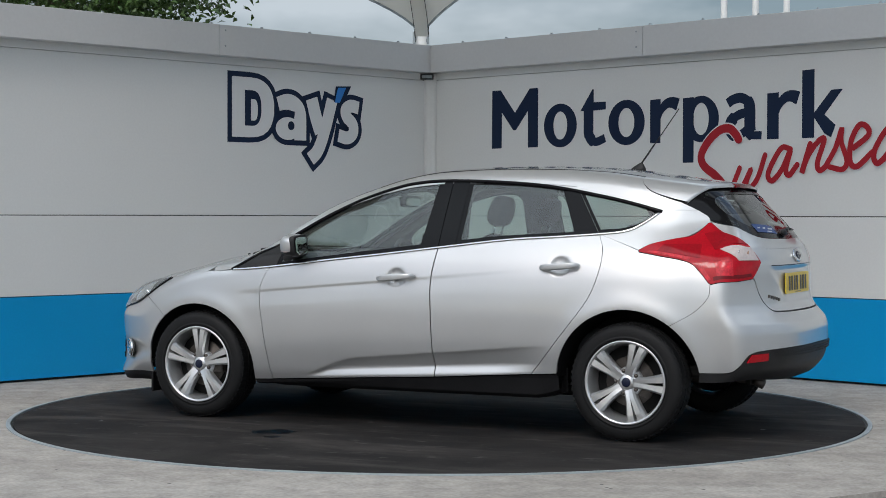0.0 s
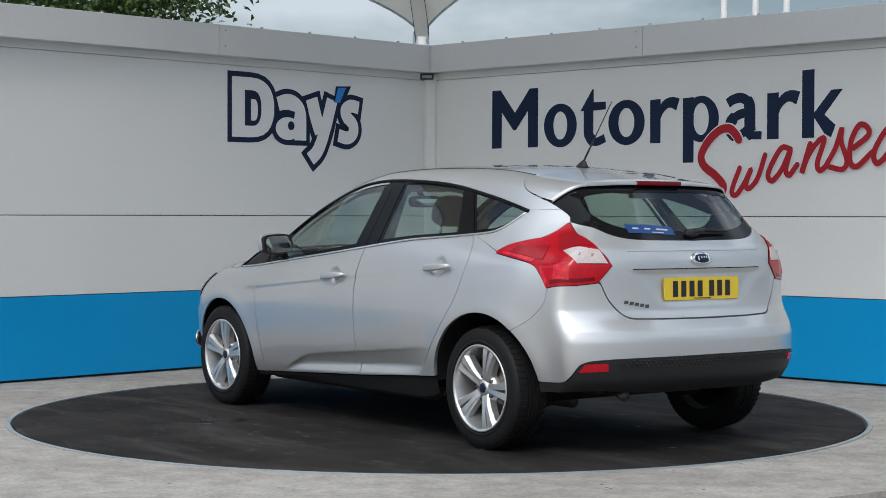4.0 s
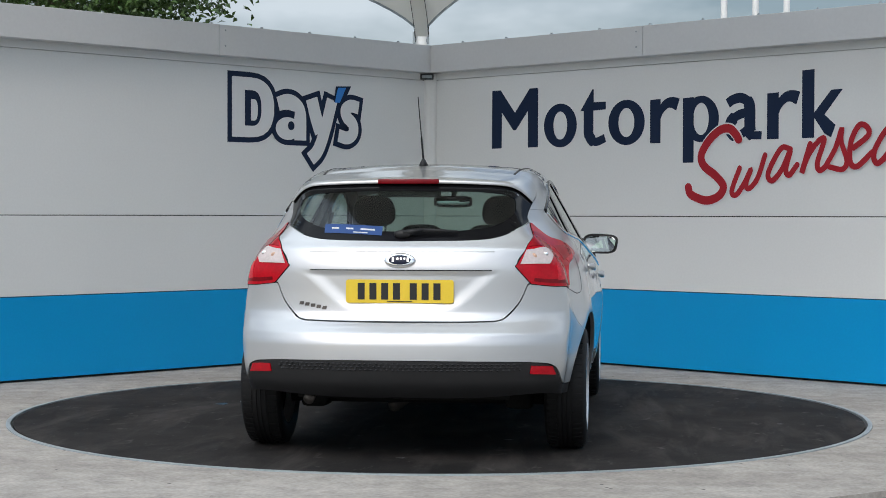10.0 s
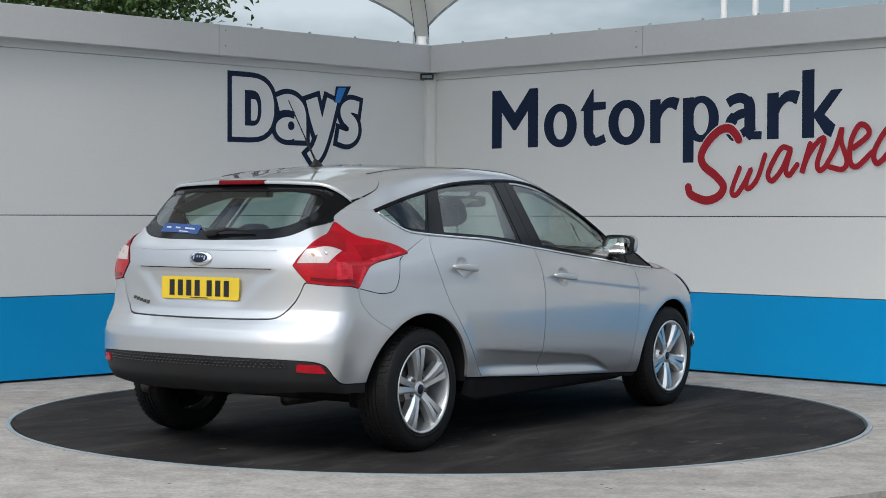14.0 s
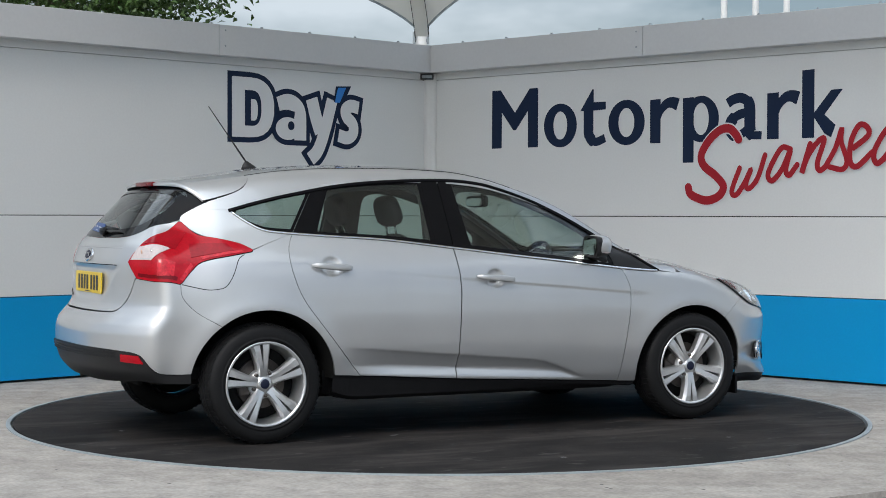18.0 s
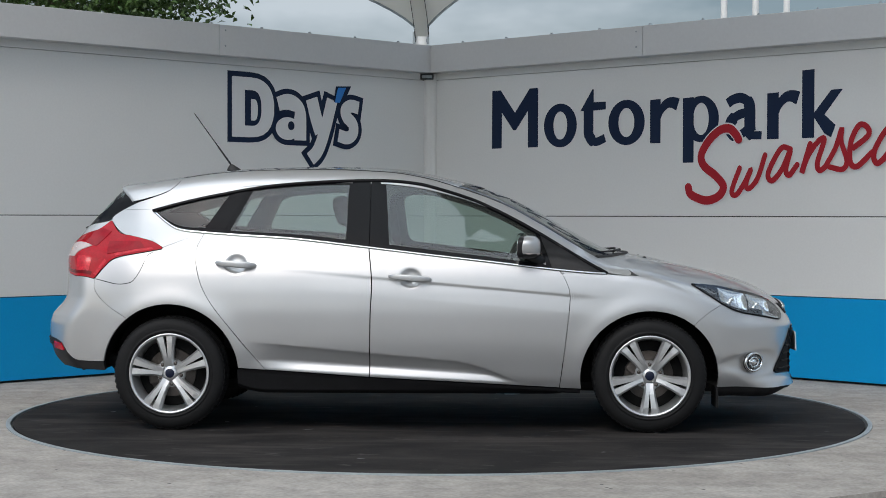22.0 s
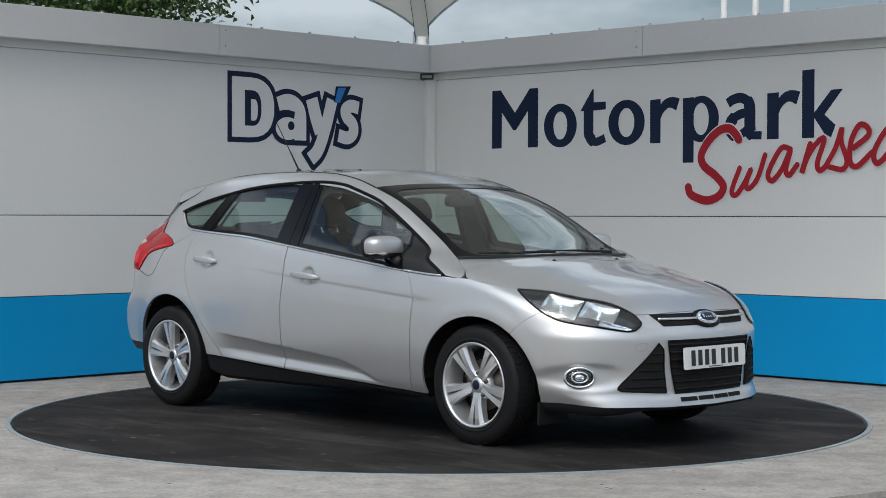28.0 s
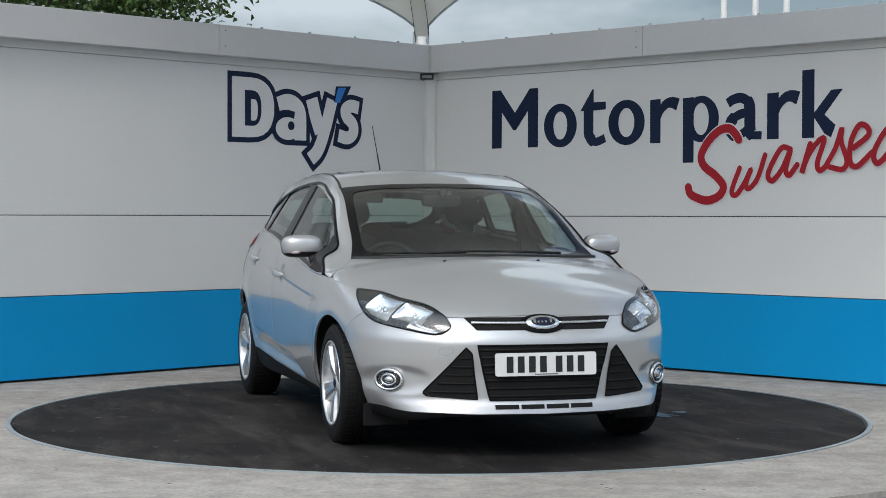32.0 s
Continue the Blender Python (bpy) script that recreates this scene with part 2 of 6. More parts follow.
# ---- walls: two cladding walls that meet in a corner behind the turntable ----
CORNER = (-0.084, 4.845)
LEFT_WALL = pose(CORNER[0], CORNER[1], 0, 0, 0, 45.44)
RIGHT_WALL = pose(CORNER[0], CORNER[1], 0, 0, 0, -44.56)
ROWS = ((0.016, 0.6035, BLUE_PANEL, "blue panel"), (0.609, 1.184, WHITE_PANEL, ""), (1.190, 2.368, WHITE_PANEL, ""),
        (2.371, 2.645, WHITE_PANEL, ""))


def build_wall(name, m, side):
    """side -1: runs from the corner to the viewer's left; +1: to the right."""
    ln = 6.4

    def span(a, b):
        return (-b, -a) if side < 0 else (a, b)
    core = bmesh.new()
    x0, x1 = span(0.0, ln)
    box(core, x0, x1, 0.05, 0.2, 0.0, 2.66)
    w = part(name, core, DARK_JOINT, None, "white clad boundary wall with a blue band along its foot")
    w.matrix_basis = m
    tagged(w, category="wall", kind="structure")
    for z0, z1, mat, lab in ROWS:
        bm = bmesh.new()
        x0, x1 = span(0.075, ln)
        box(bm, x0, x1, 0.0, 0.052, z0, z1, 0.004)
        part("panel", bm, mat, w, lab)
    # coping: a boxed fascia that stands proud of the wall, in lengths
    a = 0.0
    for b in (2.44, 4.9, ln):
        bm = bmesh.new()
        x0, x1 = span(a + (0.0 if a == 0 else 0.002), b - 0.002)
        if a == 0:
            x0, x1 = (x0, x1 + 0.0) if side < 0 else (x0 - 0.0, x1)
        box(bm, x0, x1, -0.13, 0.24, 2.427, 2.662, 0.004)
        f = part("coping", bm, FASCIA_WHITE, w)
        for s in (b - 0.06,):
            for z in (2.50, 2.62):
                sb = bmesh.new()
                xx = -s if side < 0 else s
                rod(sb, (xx, -0.128, z), (xx, -0.136, z), 0.008, 0.005, 8)
                part("screw", sb, GALVANISED, f)
        a = b
    for k in range(1, 13):
        sb = bmesh.new()
        xx = side * 0.5 * k
        rod(sb, (xx, -0.11, 2.66), (xx, -0.11, 2.676), 0.014, 0.009, 8)
        part("stud", sb, GALVANISED, w)
    return w


wall_left = build_wall("wall_north_west", LEFT_WALL, -1)
wall_right = build_wall("wall_north_east", RIGHT_WALL, 1)


def build_corner():
    m = pose(CORNER[0], CORNER[1], 0, 0, 0, 0.44)
    bm = bmesh.new()
    prof = [(-0.055, -0.048), (-0.030, -0.062), (0.0, -0.066), (0.030, -0.062), (0.055, -0.048), (0.055, 0.05), (-0.055, 0.05)]
    lo = [bm.verts.new((x, y, 0.0)) for x, y in prof]
    hi = [bm.verts.new((x, y, 2.43)) for x, y in prof]
    for k in range(len(prof)):
        bm.faces.new((lo[k], lo[(k + 1) % len(prof)], hi[(k + 1) % len(prof)], hi[k]))
    bm.faces.new(hi)
    bm.faces.new(lo[::-1])
    bmesh.ops.recalc_face_normals(bm, faces=bm.faces)
    t = part("corner_trim", bm, WHITE_PANEL, None, "pale corner trim between the two clad walls")
    t.matrix_basis = m
    tagged(t, category="trim", kind="structure")
    b = thing("junction_box", "small dark junction box under the coping in the corner", "electrical box", m @ pose(-0.03, -0.068, 2.375))
    bm = box(bmesh.new(), -0.058, 0.058, -0.03, 0.0, 0.0, 0.05, 0.006)
    part("housing", bm, DARK_JOINT, b)
    bm = box(bmesh.new(), -0.042, 0.042, -0.034, -0.029, 0.012, 0.038, 0.002)
    part("cover", bm, GALVANISED, b, "grey cover plate")


build_corner()


# ---- wall signs ----
def build_word_sign():
    """The navy word: stems, bowls and diagonals cut from vinyl, letter by letter."""
    sign = thing("wall_lettering", "navy blue vinyl word Motorpark on the white wall", "sign", RIGHT_WALL)
    Z0, ZX, ZC = 1.757, 2.102, 2.246
    W = 0.098

    def letter(strokes):
        bm = bmesh.new()
        for k, (kind, pts, wd) in enumerate(strokes):
            y = -0.0022 - 0.0003 * k
            if kind == "poly":
                slab(bm, pts, 0.002, None, y)
            else:
                ribbon(bm, spline(pts, 8) if kind == "curve" else np.array(pts), wd, y, round_caps=False)
        part("letter", bm, NAVY_VINYL, sign)

    def ring(cx, cz, rx, rz, ix, iz, bm, y):
        n = 48
        o = [bm.verts.new((cx + rx * math.cos(a), y, cz + rz * math.sin(a))) for a in (2 * math.pi * k / n for k in range(n))]
        i = [bm.verts.new((cx + ix * math.cos(a), y, cz + iz * math.sin(a))) for a in (2 * math.pi * k / n for k in range(n))]
        for k in range(n):
            bm.faces.new((o[k], i[k], i[(k + 1) % n], o[(k + 1) % n]))
        for f in bm.faces:
            f.normal_update()
            if f.normal.y > 0:
                f.normal_flip()
    # M
    letter([("poly", [(0.738, Z0), (0.849, Z0), (0.853, 2.06), (0.982, 1.905), (1.012, 1.905), (1.146, 2.065), (1.146, Z0),
                      (1.257, Z0), (1.257, ZC), (1.165, ZC), (1.000, 2.05), (0.838, ZC), (0.742, ZC)], 0)])
    for x0, x1 in ((1.323, 1.676), (2.003, 2.368)):
        bm = bmesh.new()
        ring((x0 + x1) / 2, (Z0 + ZX) / 2 - 0.002, (x1 - x0) / 2, (ZX - Z0) / 2 + 0.006, (x1 - x0) / 2 - 0.103, (ZX - Z0) / 2 - 0.058, bm, -0.0022)
        part("letter", bm, NAVY_VINYL, sign)
    # t
    letter([("poly", [(1.712, 2.035), (1.748, 2.035), (1.748, 1.88), (1.848, 1.88), (1.848, 2.035), (1.975, 2.040), (1.975, 2.102),
                      (1.850, 2.102), (1.850, 2.206), (1.838, 2.206)], 0),
            ("curve", [(1.798, 1.90), (1.802, 1.845), (1.838, 1.797), (1.890, 1.785), (1.970, 1.812)], [0.100] * 10 + [0.095] * 9 + [0.068] * 14)])
    # r, twice
    for x0, x1 in ((2.421, 2.696), (3.503, 3.777)):
        letter([("poly", [(x0, Z0), (x0 + 0.100, Z0), (x0 + 0.100, 2.098), (x0, 2.094)], 0),
                ("curve", [(x0 + 0.075, 1.945), (x0 + 0.105, 2.010), (x0 + 0.160, 2.058), (x0 + 0.215, 2.066), (x1 - 0.006, 2.048)],
                 np.linspace(0.05, 0.098, 33))])
    # p
    bm = bmesh.new()
    slab(bm, [(2.737, 1.599), (2.837, 1.599), (2.837, 2.098), (2.737, 2.094)], 0.002, None, -0.0022)
    ring(2.907, 1.929, 0.165, 0.176, 0.072, 0.122, bm, -0.0028)
    part("letter", bm, NAVY_VINYL, sign)
    # a
    letter([("curve", [(3.152, 2.035), (3.200, 2.062), (3.270, 2.072), (3.328, 2.045), (3.350, 1.990), (3.352, 1.850), (3.372, 1.795), (3.455, 1.788)],
             [0.075] * 24 + [0.098] * 25 + [0.06] * 8),
            ("curve", [(3.345, 1.965), (3.250, 1.945), (3.185, 1.900), (3.178, 1.835), (3.225, 1.793), (3.300, 1.815), (3.350, 1.862)],
             [0.07] * 12 + [0.095] * 20 + [0.066] * 17)])
    # k
    letter([("poly", [(3.803, Z0), (3.905, Z0), (3.905, 2.251), (3.803, 2.246)], 0),
            ("poly", [(3.903, 1.935), (4.045, 2.095), (4.140, 2.098), (3.990, 1.920), (4.082, 1.843), (4.045, 1.755), (3.990, 1.785), (3.903, 1.905)], 0)])
    return sign


build_word_sign()


def build_script_sign():
    """The red brush-script word over the navy one, stroke by stroke, on a white edge."""
    sign = thing("script_lettering", "red brush-script word Swansea across the white wall", "sign", RIGHT_WALL)
    strokes = (
        ([(2.794, 1.410), (2.821, 1.353), (2.959, 1.309), (3.078, 1.343), (3.119, 1.415), (3.051, 1.492), (2.941, 1.571), (2.915, 1.653),
          (2.982, 1.759), (3.085, 1.837), (3.173, 1.846), (3.229, 1.802), (3.255, 1.764)], 0.076),
        ([(3.266, 1.548), (3.196, 1.380), (3.237, 1.350), (3.307, 1.434), (3.367, 1.538), (3.323, 1.430), (3.353, 1.396), (3.427, 1.474), (3.491, 1.640)], 0.057),
        ([(3.710, 1.680), (3.638, 1.691), (3.565, 1.597), (3.517, 1.494), (3.556, 1.452), (3.639, 1.534), (3.711, 1.672), (3.673, 1.533), (3.702, 1.491), (3.769, 1.564)], 0.057),
        ([(3.878, 1.713), (3.808, 1.506), (3.864, 1.632), (3.948, 1.731), (3.995, 1.738), (3.940, 1.577), (3.959, 1.520), (4.015, 1.551)], 0.057),
        ([(4.006, 1.547), (4.089, 1.679), (4.139, 1.814), (4.135, 1.726), (4.182, 1.584), (4.145, 1.525), (4.043, 1.543)], 0.054),
        ([(4.236, 1.675), (4.353, 1.759), (4.343, 1.819), (4.280, 1.833), (4.217, 1.724), (4.209, 1.584), (4.264, 1.543), (4.385, 1.640)], 0.057),
        ([(4.583, 1.823), (4.504, 1.802), (4.416, 1.678), (4.399, 1.600), (4.435, 1.563), (4.518, 1.644), (4.592, 1.815), (4.558, 1.636), (4.593, 1.588), (4.645, 1.649)], 0.057))
    for k, (pts, w) in enumerate(strokes):
        line = spline(pts, 9)
        w = w * (0.86 if k == 0 else 0.74)
        ribbon_bm = ribbon(bmesh.new(), line, w, -0.0068 - 0.0011 * k, climb=0.001)
        p = part("letter", ribbon_bm, RED_VINYL, sign)
        part("white_edge", ribbon(bmesh.new(), line, w + 0.020, -0.0036 - 0.0004 * k, climb=0.0003), WHITE_VINYL, p, "thin white edge")
    return sign


build_script_sign()


def build_logo_sign():
    """A cluster of plain white shapes with a thick navy edge round them, dark islands in them, and a light blue tick."""
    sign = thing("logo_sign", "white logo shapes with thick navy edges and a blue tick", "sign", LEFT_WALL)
    edge = 0.042

    def grown(line, by):
        d = np.roll(line, -1, 0) - np.roll(line, 1, 0)
        nrm = np.stack([d[:, 1], -d[:, 0]], 1) / np.linalg.norm(d, axis=1, keepdims=True)
        if (nrm * (line - line.mean(0))).sum(1).mean() < 0:
            nrm = -nrm
        return line + by * nrm

    def flat(line, y, mat, parent, name, label=""):
        bm = slab(bmesh.new(), [tuple(q) for q in line], 0.0015, None, y)
        return part(name, bm, mat, parent, label)

    def oval(cx, cz, rx, rz, n=40):
        return np.array([(cx + rx * math.cos(2 * math.pi * k / n), cz + rz * math.sin(2 * math.pi * k / n)) for k in range(n)])

    def bow(x0, z1, z0, x1, n=14):
        """A shape with a straight upright side at x0 and a bulging one out to x1."""
        turn = np.linspace(math.pi / 2, -math.pi / 2, n)
        bulge = [(x0 + (x1 - x0) * (.42 + .58 * abs(math.cos(q)) ** .8), (z0 + z1) / 2 + (z1 - z0) / 2 * math.copysign(abs(math.sin(q)) ** .85, q)) for q in turn]
        return np.array([(x0, z0), (x0, z1)] + bulge)
    # the large bowed shape with its island
    big = bow(-2.215, 2.284, 1.808, -1.784)
    w = flat(big, -.0060, WHITE_VINYL, sign, "shape")
    flat(bow(-2.215 - edge, 2.284 + edge, 1.808 - edge, -1.784 + edge), -.0022, NAVY_VINYL, w, "navy_edge", "thick navy edge")
    isle = flat(bow(-2.086, 2.182, 1.900, -1.918), -.0078, NAVY_VINYL, w, "navy_island", "dark island")
    flat(bow(-2.025, 2.112, 1.942, -1.957), -.0096, WHITE_VINYL, isle, "white_heart")
    # the smaller shapes: broad strokes with a navy stroke under each
    strokes = (
        ([(-1.742, 2.080), (-1.643, 2.108), (-1.560, 2.085), (-1.512, 2.010), (-1.508, 1.800)], .128),
        ([(-1.386, 2.147), (-1.340, 2.000), (-1.287, 1.870)], .128),
        ([(-1.160, 2.147), (-1.245, 1.882), (-1.318, 1.724), (-1.400, 1.650)], .118),
        ([(-.862, 2.092), (-.950, 2.105), (-1.012, 2.070), (-.996, 2.010), (-.930, 1.955), (-.925, 1.880), (-.990, 1.838), (-1.090, 1.855)], .108))
    for k, (pts, wd) in enumerate(strokes):
        line = spline(pts, 8)
        w = part("shape", ribbon(bmesh.new(), line, wd, -.0064 - .0004 * k, round_caps=False), WHITE_VINYL, sign)
        ends = [line[0] - line[1], line[-1] - line[-2]]
        longer = np.concatenate([[line[0] + ends[0] / np.linalg.norm(ends[0]) * edge], line, [line[-1] + ends[1] / np.linalg.norm(ends[1]) * edge]])
        part("navy_edge", ribbon(bmesh.new(), longer, wd + 2 * edge, -.0026 - .0003 * k, round_caps=False), NAVY_VINYL, w, "thick navy edge")
        if k == 0:
            bowl = oval(-1.640, 1.892, .128, .092)
            b = flat(bowl, -.0066, WHITE_VINYL, w, "bowl")
            flat(grown(bowl, edge), -.0042, NAVY_VINYL, b, "navy_edge", "thick navy edge")
            flat(oval(-1.607, 1.916, .034, .036), -.0084, NAVY_VINYL, b, "navy_island", "dark island")
            part("navy_island", ribbon(bmesh.new(), spline([(-1.745, 2.005), (-1.66, 2.022), (-1.57, 2.010)], 8), .042, -.0084, round_caps=False), NAVY_VINYL, b, "dark notch")
    t = flat(np.array([(-1.141, 2.131), (-1.025, 2.136), (-.951, 2.270), (-1.121, 2.261)]), -.0098, NAVY_VINYL, sign, "tick_edge", "navy edge of the tick")
    flat(np.array([(-1.135, 2.125), (-1.078, 2.128), (-1.008, 2.255), (-1.099, 2.250)]), -.0120, SKY_VINYL, t, "tick", "light blue tick")


build_logo_sign()


# ---- canopy: a tensile sail whose low corner is held by a mast behind the wall corner ----
def build_canopy():
    A, B = Vector((-0.16, 5.02, 2.80)), Vector((-5.4, 0.9, 4.55))
    D, E = Vector((6.2, -6.2, 5.2)), Vector((-1.5, -2.6, 6.3))
    mid = Vector((0.0, 1.2, 5.3))
    c = thing("tensile_canopy", "cream tensile fabric canopy stretched over the turntable", "canopy")

    def edge(p, q, bow):
        h = (p + q) / 2
        return p, h + (mid - h) * bow, q

    def bez(e, t):
        return (1 - t) ** 2 * e[0] + 2 * t * (1 - t) * e[1] + t * t * e[2]
    e0, e1, e2, e3 = (A, Vector((-2.6, 2.9, 4.12)), B), edge(D, E, 0.2), (A, Vector((1.5, 2.9, 4.15)), D), edge(B, E, 0.3)
    n = 44
    bm = bmesh.new()
    grid = []
    for i in range(n + 1):
        u = i / n
        row = []
        for j in range(n + 1):
            v = j / n
            p = (1 - v) * bez(e0, u) + v * bez(e1, u) + (1 - u) * bez(e2, v) + u * bez(e3, v)
            p = p - ((1 - u) * (1 - v) * A + u * (1 - v) * B + (1 - u) * v * D + u * v * E)
            lift = 0.5 * math.sin(math.pi * u) * math.sin(math.pi * v)
            pinch = sum(k * 4 * q * (1 - q) for k, q in ((.07 * (1 - v), min(1, u / .12)), (-.035 * (1 - u), min(1, v / .12))))
            row.append(bm.verts.new(p + Vector((pinch, 0, lift))))
        grid.append(row)
    for i in range(n):
        for j in range(n):
            bm.faces.new((grid[i][j], grid[i + 1][j], grid[i + 1][j + 1], grid[i][j + 1]))
    grid_co = [grid[i][i].co.copy() for i in range(n + 1)]
    borders = ([r[0].co.copy() for r in grid], [q.co.copy() for q in grid[0]])
    part("sail", bm, FABRIC, c, "cream fabric membrane", smooth=True)
    for line in borders:
        bm = bmesh.new()
        tube(bm, line, 0.012, 6)
        part("edge_cable", bm, GALVANISED, c, "steel edge cable in a hem")
    # corner pocket: a doubled strip along the sail's ridge with dark seams
    ridge = [grid_co[i] for i in range(14)]
    bm = bmesh.new()
    rows = [[bm.verts.new(p + Vector((dx, -0.01, -0.025))) for dx in (-0.055, 0.055)] for p in ridge]
    for p, q in zip(rows, rows[1:]):
        bm.faces.new((p[0], p[1], q[1], q[0]))
    pocket = part("corner_pocket", bm, FABRIC, c, "white doubled corner strip")
    for dx in (-0.062, 0.062):
        bm = tube(bmesh.new(), [p + Vector((dx, -0.01, -0.03)) for p in ridge], 0.003, 6)
        part("seam", bm, BLACK_SEAM, pocket, "dark seam")
    m = thing("canopy_mast", "white round steel canopy mast behind the wall corner", "mast", pose(-0.17, 5.2, 0))
    bm = bmesh.new()
    rod(bm, (0, 0, -0.03), (0, 0, 2.95), 0.06, 0.056, 20)
    rod(bm, (0, 0, 2.95), (0.12, -0.55, 4.2), 0.056, 0.05, 20)
    part("pole", bm, MAST_WHITE, m, smooth=True)
    for sx in (-1, 1):
        bm = bmesh.new()
        rod(bm, (sx * 0.055, -0.06, 2.74), (sx * 0.052 + 0.04, -0.2, 3.3), 0.008, 0.008, 6)
        part("webbing", bm, BLACK_SEAM, m, "black lashing strap")
        bm = bmesh.new()
        box(bm, sx * 0.062 - 0.012, sx * 0.062 + 0.012, -0.08, -0.04, 2.72, 2.83, 0.004)
        part("shackle", bm, GALVANISED, m, "steel shackle")


build_canopy()


# ---- beyond the walls: a tree and three flagpoles ----
def build_tree():
    rng = random.Random(5)
    t = thing("tree", "broadleaf tree with a dense green crown behind the wall", "tree", pose(-4.15, 7.4, -0.03))
    bm = bmesh.new()
    rod(bm, (0, 0, 0), (0.1, 0.05, 2.2), 0.16, 0.11, 12)
    rod(bm, (0.1, 0.05, 2.15), (0.05, 0.1, 4.2), 0.11, 0.06, 10)
    part("trunk", bm, BARK, t, smooth=True)
    tips = []
    for k in range(22):
        a, h = rng.uniform(0, 6.28), rng.uniform(2.1, 4.0)
        r = rng.uniform(0.8, 1.7)
        tip = Vector((r * math.cos(a), r * math.sin(a), h + rng.uniform(0.2, 1.2)))
        bm = rod(bmesh.new(), (0.08, 0.06, h), tip, 0.045, 0.014, 7)
        part("limb", bm, BARK, t, smooth=True)
        tips.append(tip)
    verts, faces = [], []
    for k in range(30000):
        tip = rng.choice(tips)
        c = tip + Vector((rng.gauss(0, 0.36), rng.gauss(0, 0.36), rng.gauss(0, 0.3)))
        ln, wd = rng.uniform(0.03, 0.06), rng.uniform(0.015, 0.03)
        q = Euler((rng.uniform(-1, 1), rng.uniform(-1, 1), rng.uniform(0, 6.28))).to_matrix()
        i = len(verts)
        for x, y, z in ((-ln, 0, 0), (0, -wd, 0.012), (ln, 0, -0.015), (0, wd, 0.012)):
            verts.append(c + q @ Vector((x, y, z)))
        faces += [(i, i + 1, i + 3), (i + 1, i + 2, i + 3)]
    me = bpy.data.meshes.new("crown")
    me.from_pydata([tuple(v) for v in verts], [], faces)
    me.materials.append(LEAF)
    crown = new("crown", me)
    crown.parent = t
    tagged(crown, "many small green leaves")


build_tree()

for px, py in ((4.13, 15.0), (4.66, 15.4), (5.2, 15.8)):
    f = thing("flagpole", "thin white flagpole standing far behind the wall", "flagpole", pose(px, py, -0.03), "flagpoles behind the wall")
    part("pole", rod(bmesh.new(), (0, 0, 0), (0, 0, 8.0), 0.06, 0.04, 12), MAST_WHITE, f, smooth=True)
    part("base", rod(bmesh.new(), (0, 0, 0), (0, 0, 0.12), 0.14, 0.10, 12), GALVANISED, f)


# ---- turntable ----
def rubber_material():
    m = material("turntable_rubber", (0.017, 0.0155, 0.015), 0.8, specular=0.12, vary=0.35, scale=2.2, fine=70, bump=0.0015, rough_vary=0.12)
    n, l = m.node_tree.nodes, m.node_tree.links
    b = n["Principled BSDF"]
    tc = n.new("ShaderNodeTexCoord")
    # worn, dusty streaks that run with the traffic over two scales
    old = b.inputs["Base Color"].links[0].from_socket
    for scale, stretch_x, lo, hi, tone in ((1.5, 1.0, 0.44, 0.70, (0.044, 0.039, 0.036)), (3.2, 0.22, 0.50, 0.66, (0.060, 0.053, 0.049)),
                                           (9.0, 0.5, 0.60, 0.68, (0.080, 0.073, 0.069)), (2.6, 0.6, 0.55, 0.75, (0.008, 0.008, 0.008))):
        mp = n.new("ShaderNodeMapping")
        mp.inputs["Scale"].default_value = (stretch_x, 1.0, 1.0)
        mp.inputs["Location"].default_value = (scale, 2 * scale, 0.0)
        l.new(tc.outputs["Object"], mp.inputs["Vector"])
        scuff = n.new("ShaderNodeTexNoise")
        scuff.inputs["Scale"].default_value, scuff.inputs["Detail"].default_value, scuff.inputs["Distortion"].default_value = scale, 9, 0.6
        scuff.inputs["Roughness"].default_value = 0.65
        l.new(mp.outputs["Vector"], scuff.inputs["Vector"])
        r = n.new("ShaderNodeValToRGB")
        r.color_ramp.elements[0].position, r.color_ramp.elements[0].color = lo, (0, 0, 0, 1)
        r.color_ramp.elements[1].position, r.color_ramp.elements[1].color = hi, (0.8, 0.8, 0.8, 1)
        l.new(scuff.outputs["Fac"], r.inputs["Fac"])
        mix = n.new("ShaderNodeMix")
        mix.data_type = "RGBA"
        mix.inputs[7].default_value = (*tone, 1)
        l.new(r.outputs["Color"], mix.inputs[0])
        l.new(old, mix.inputs[6])
        old = mix.outputs[2]
    l.new(old, b.inputs["Base Color"])
    return m


RUBBER_DECK = rubber_material()
BLUE_STAIN = material("blue_paint_smear", (0.01, 0.10, 0.26), 0.6, vary=0.5, scale=20)
OIL = material("dark_wet_stain", (0.006, 0.006, 0.006), 0.22, vary=0.3, scale=14)
PALE_MARK = material("pale_scuff", (0.11, 0.11, 0.11), 0.8, vary=0.5, scale=40)


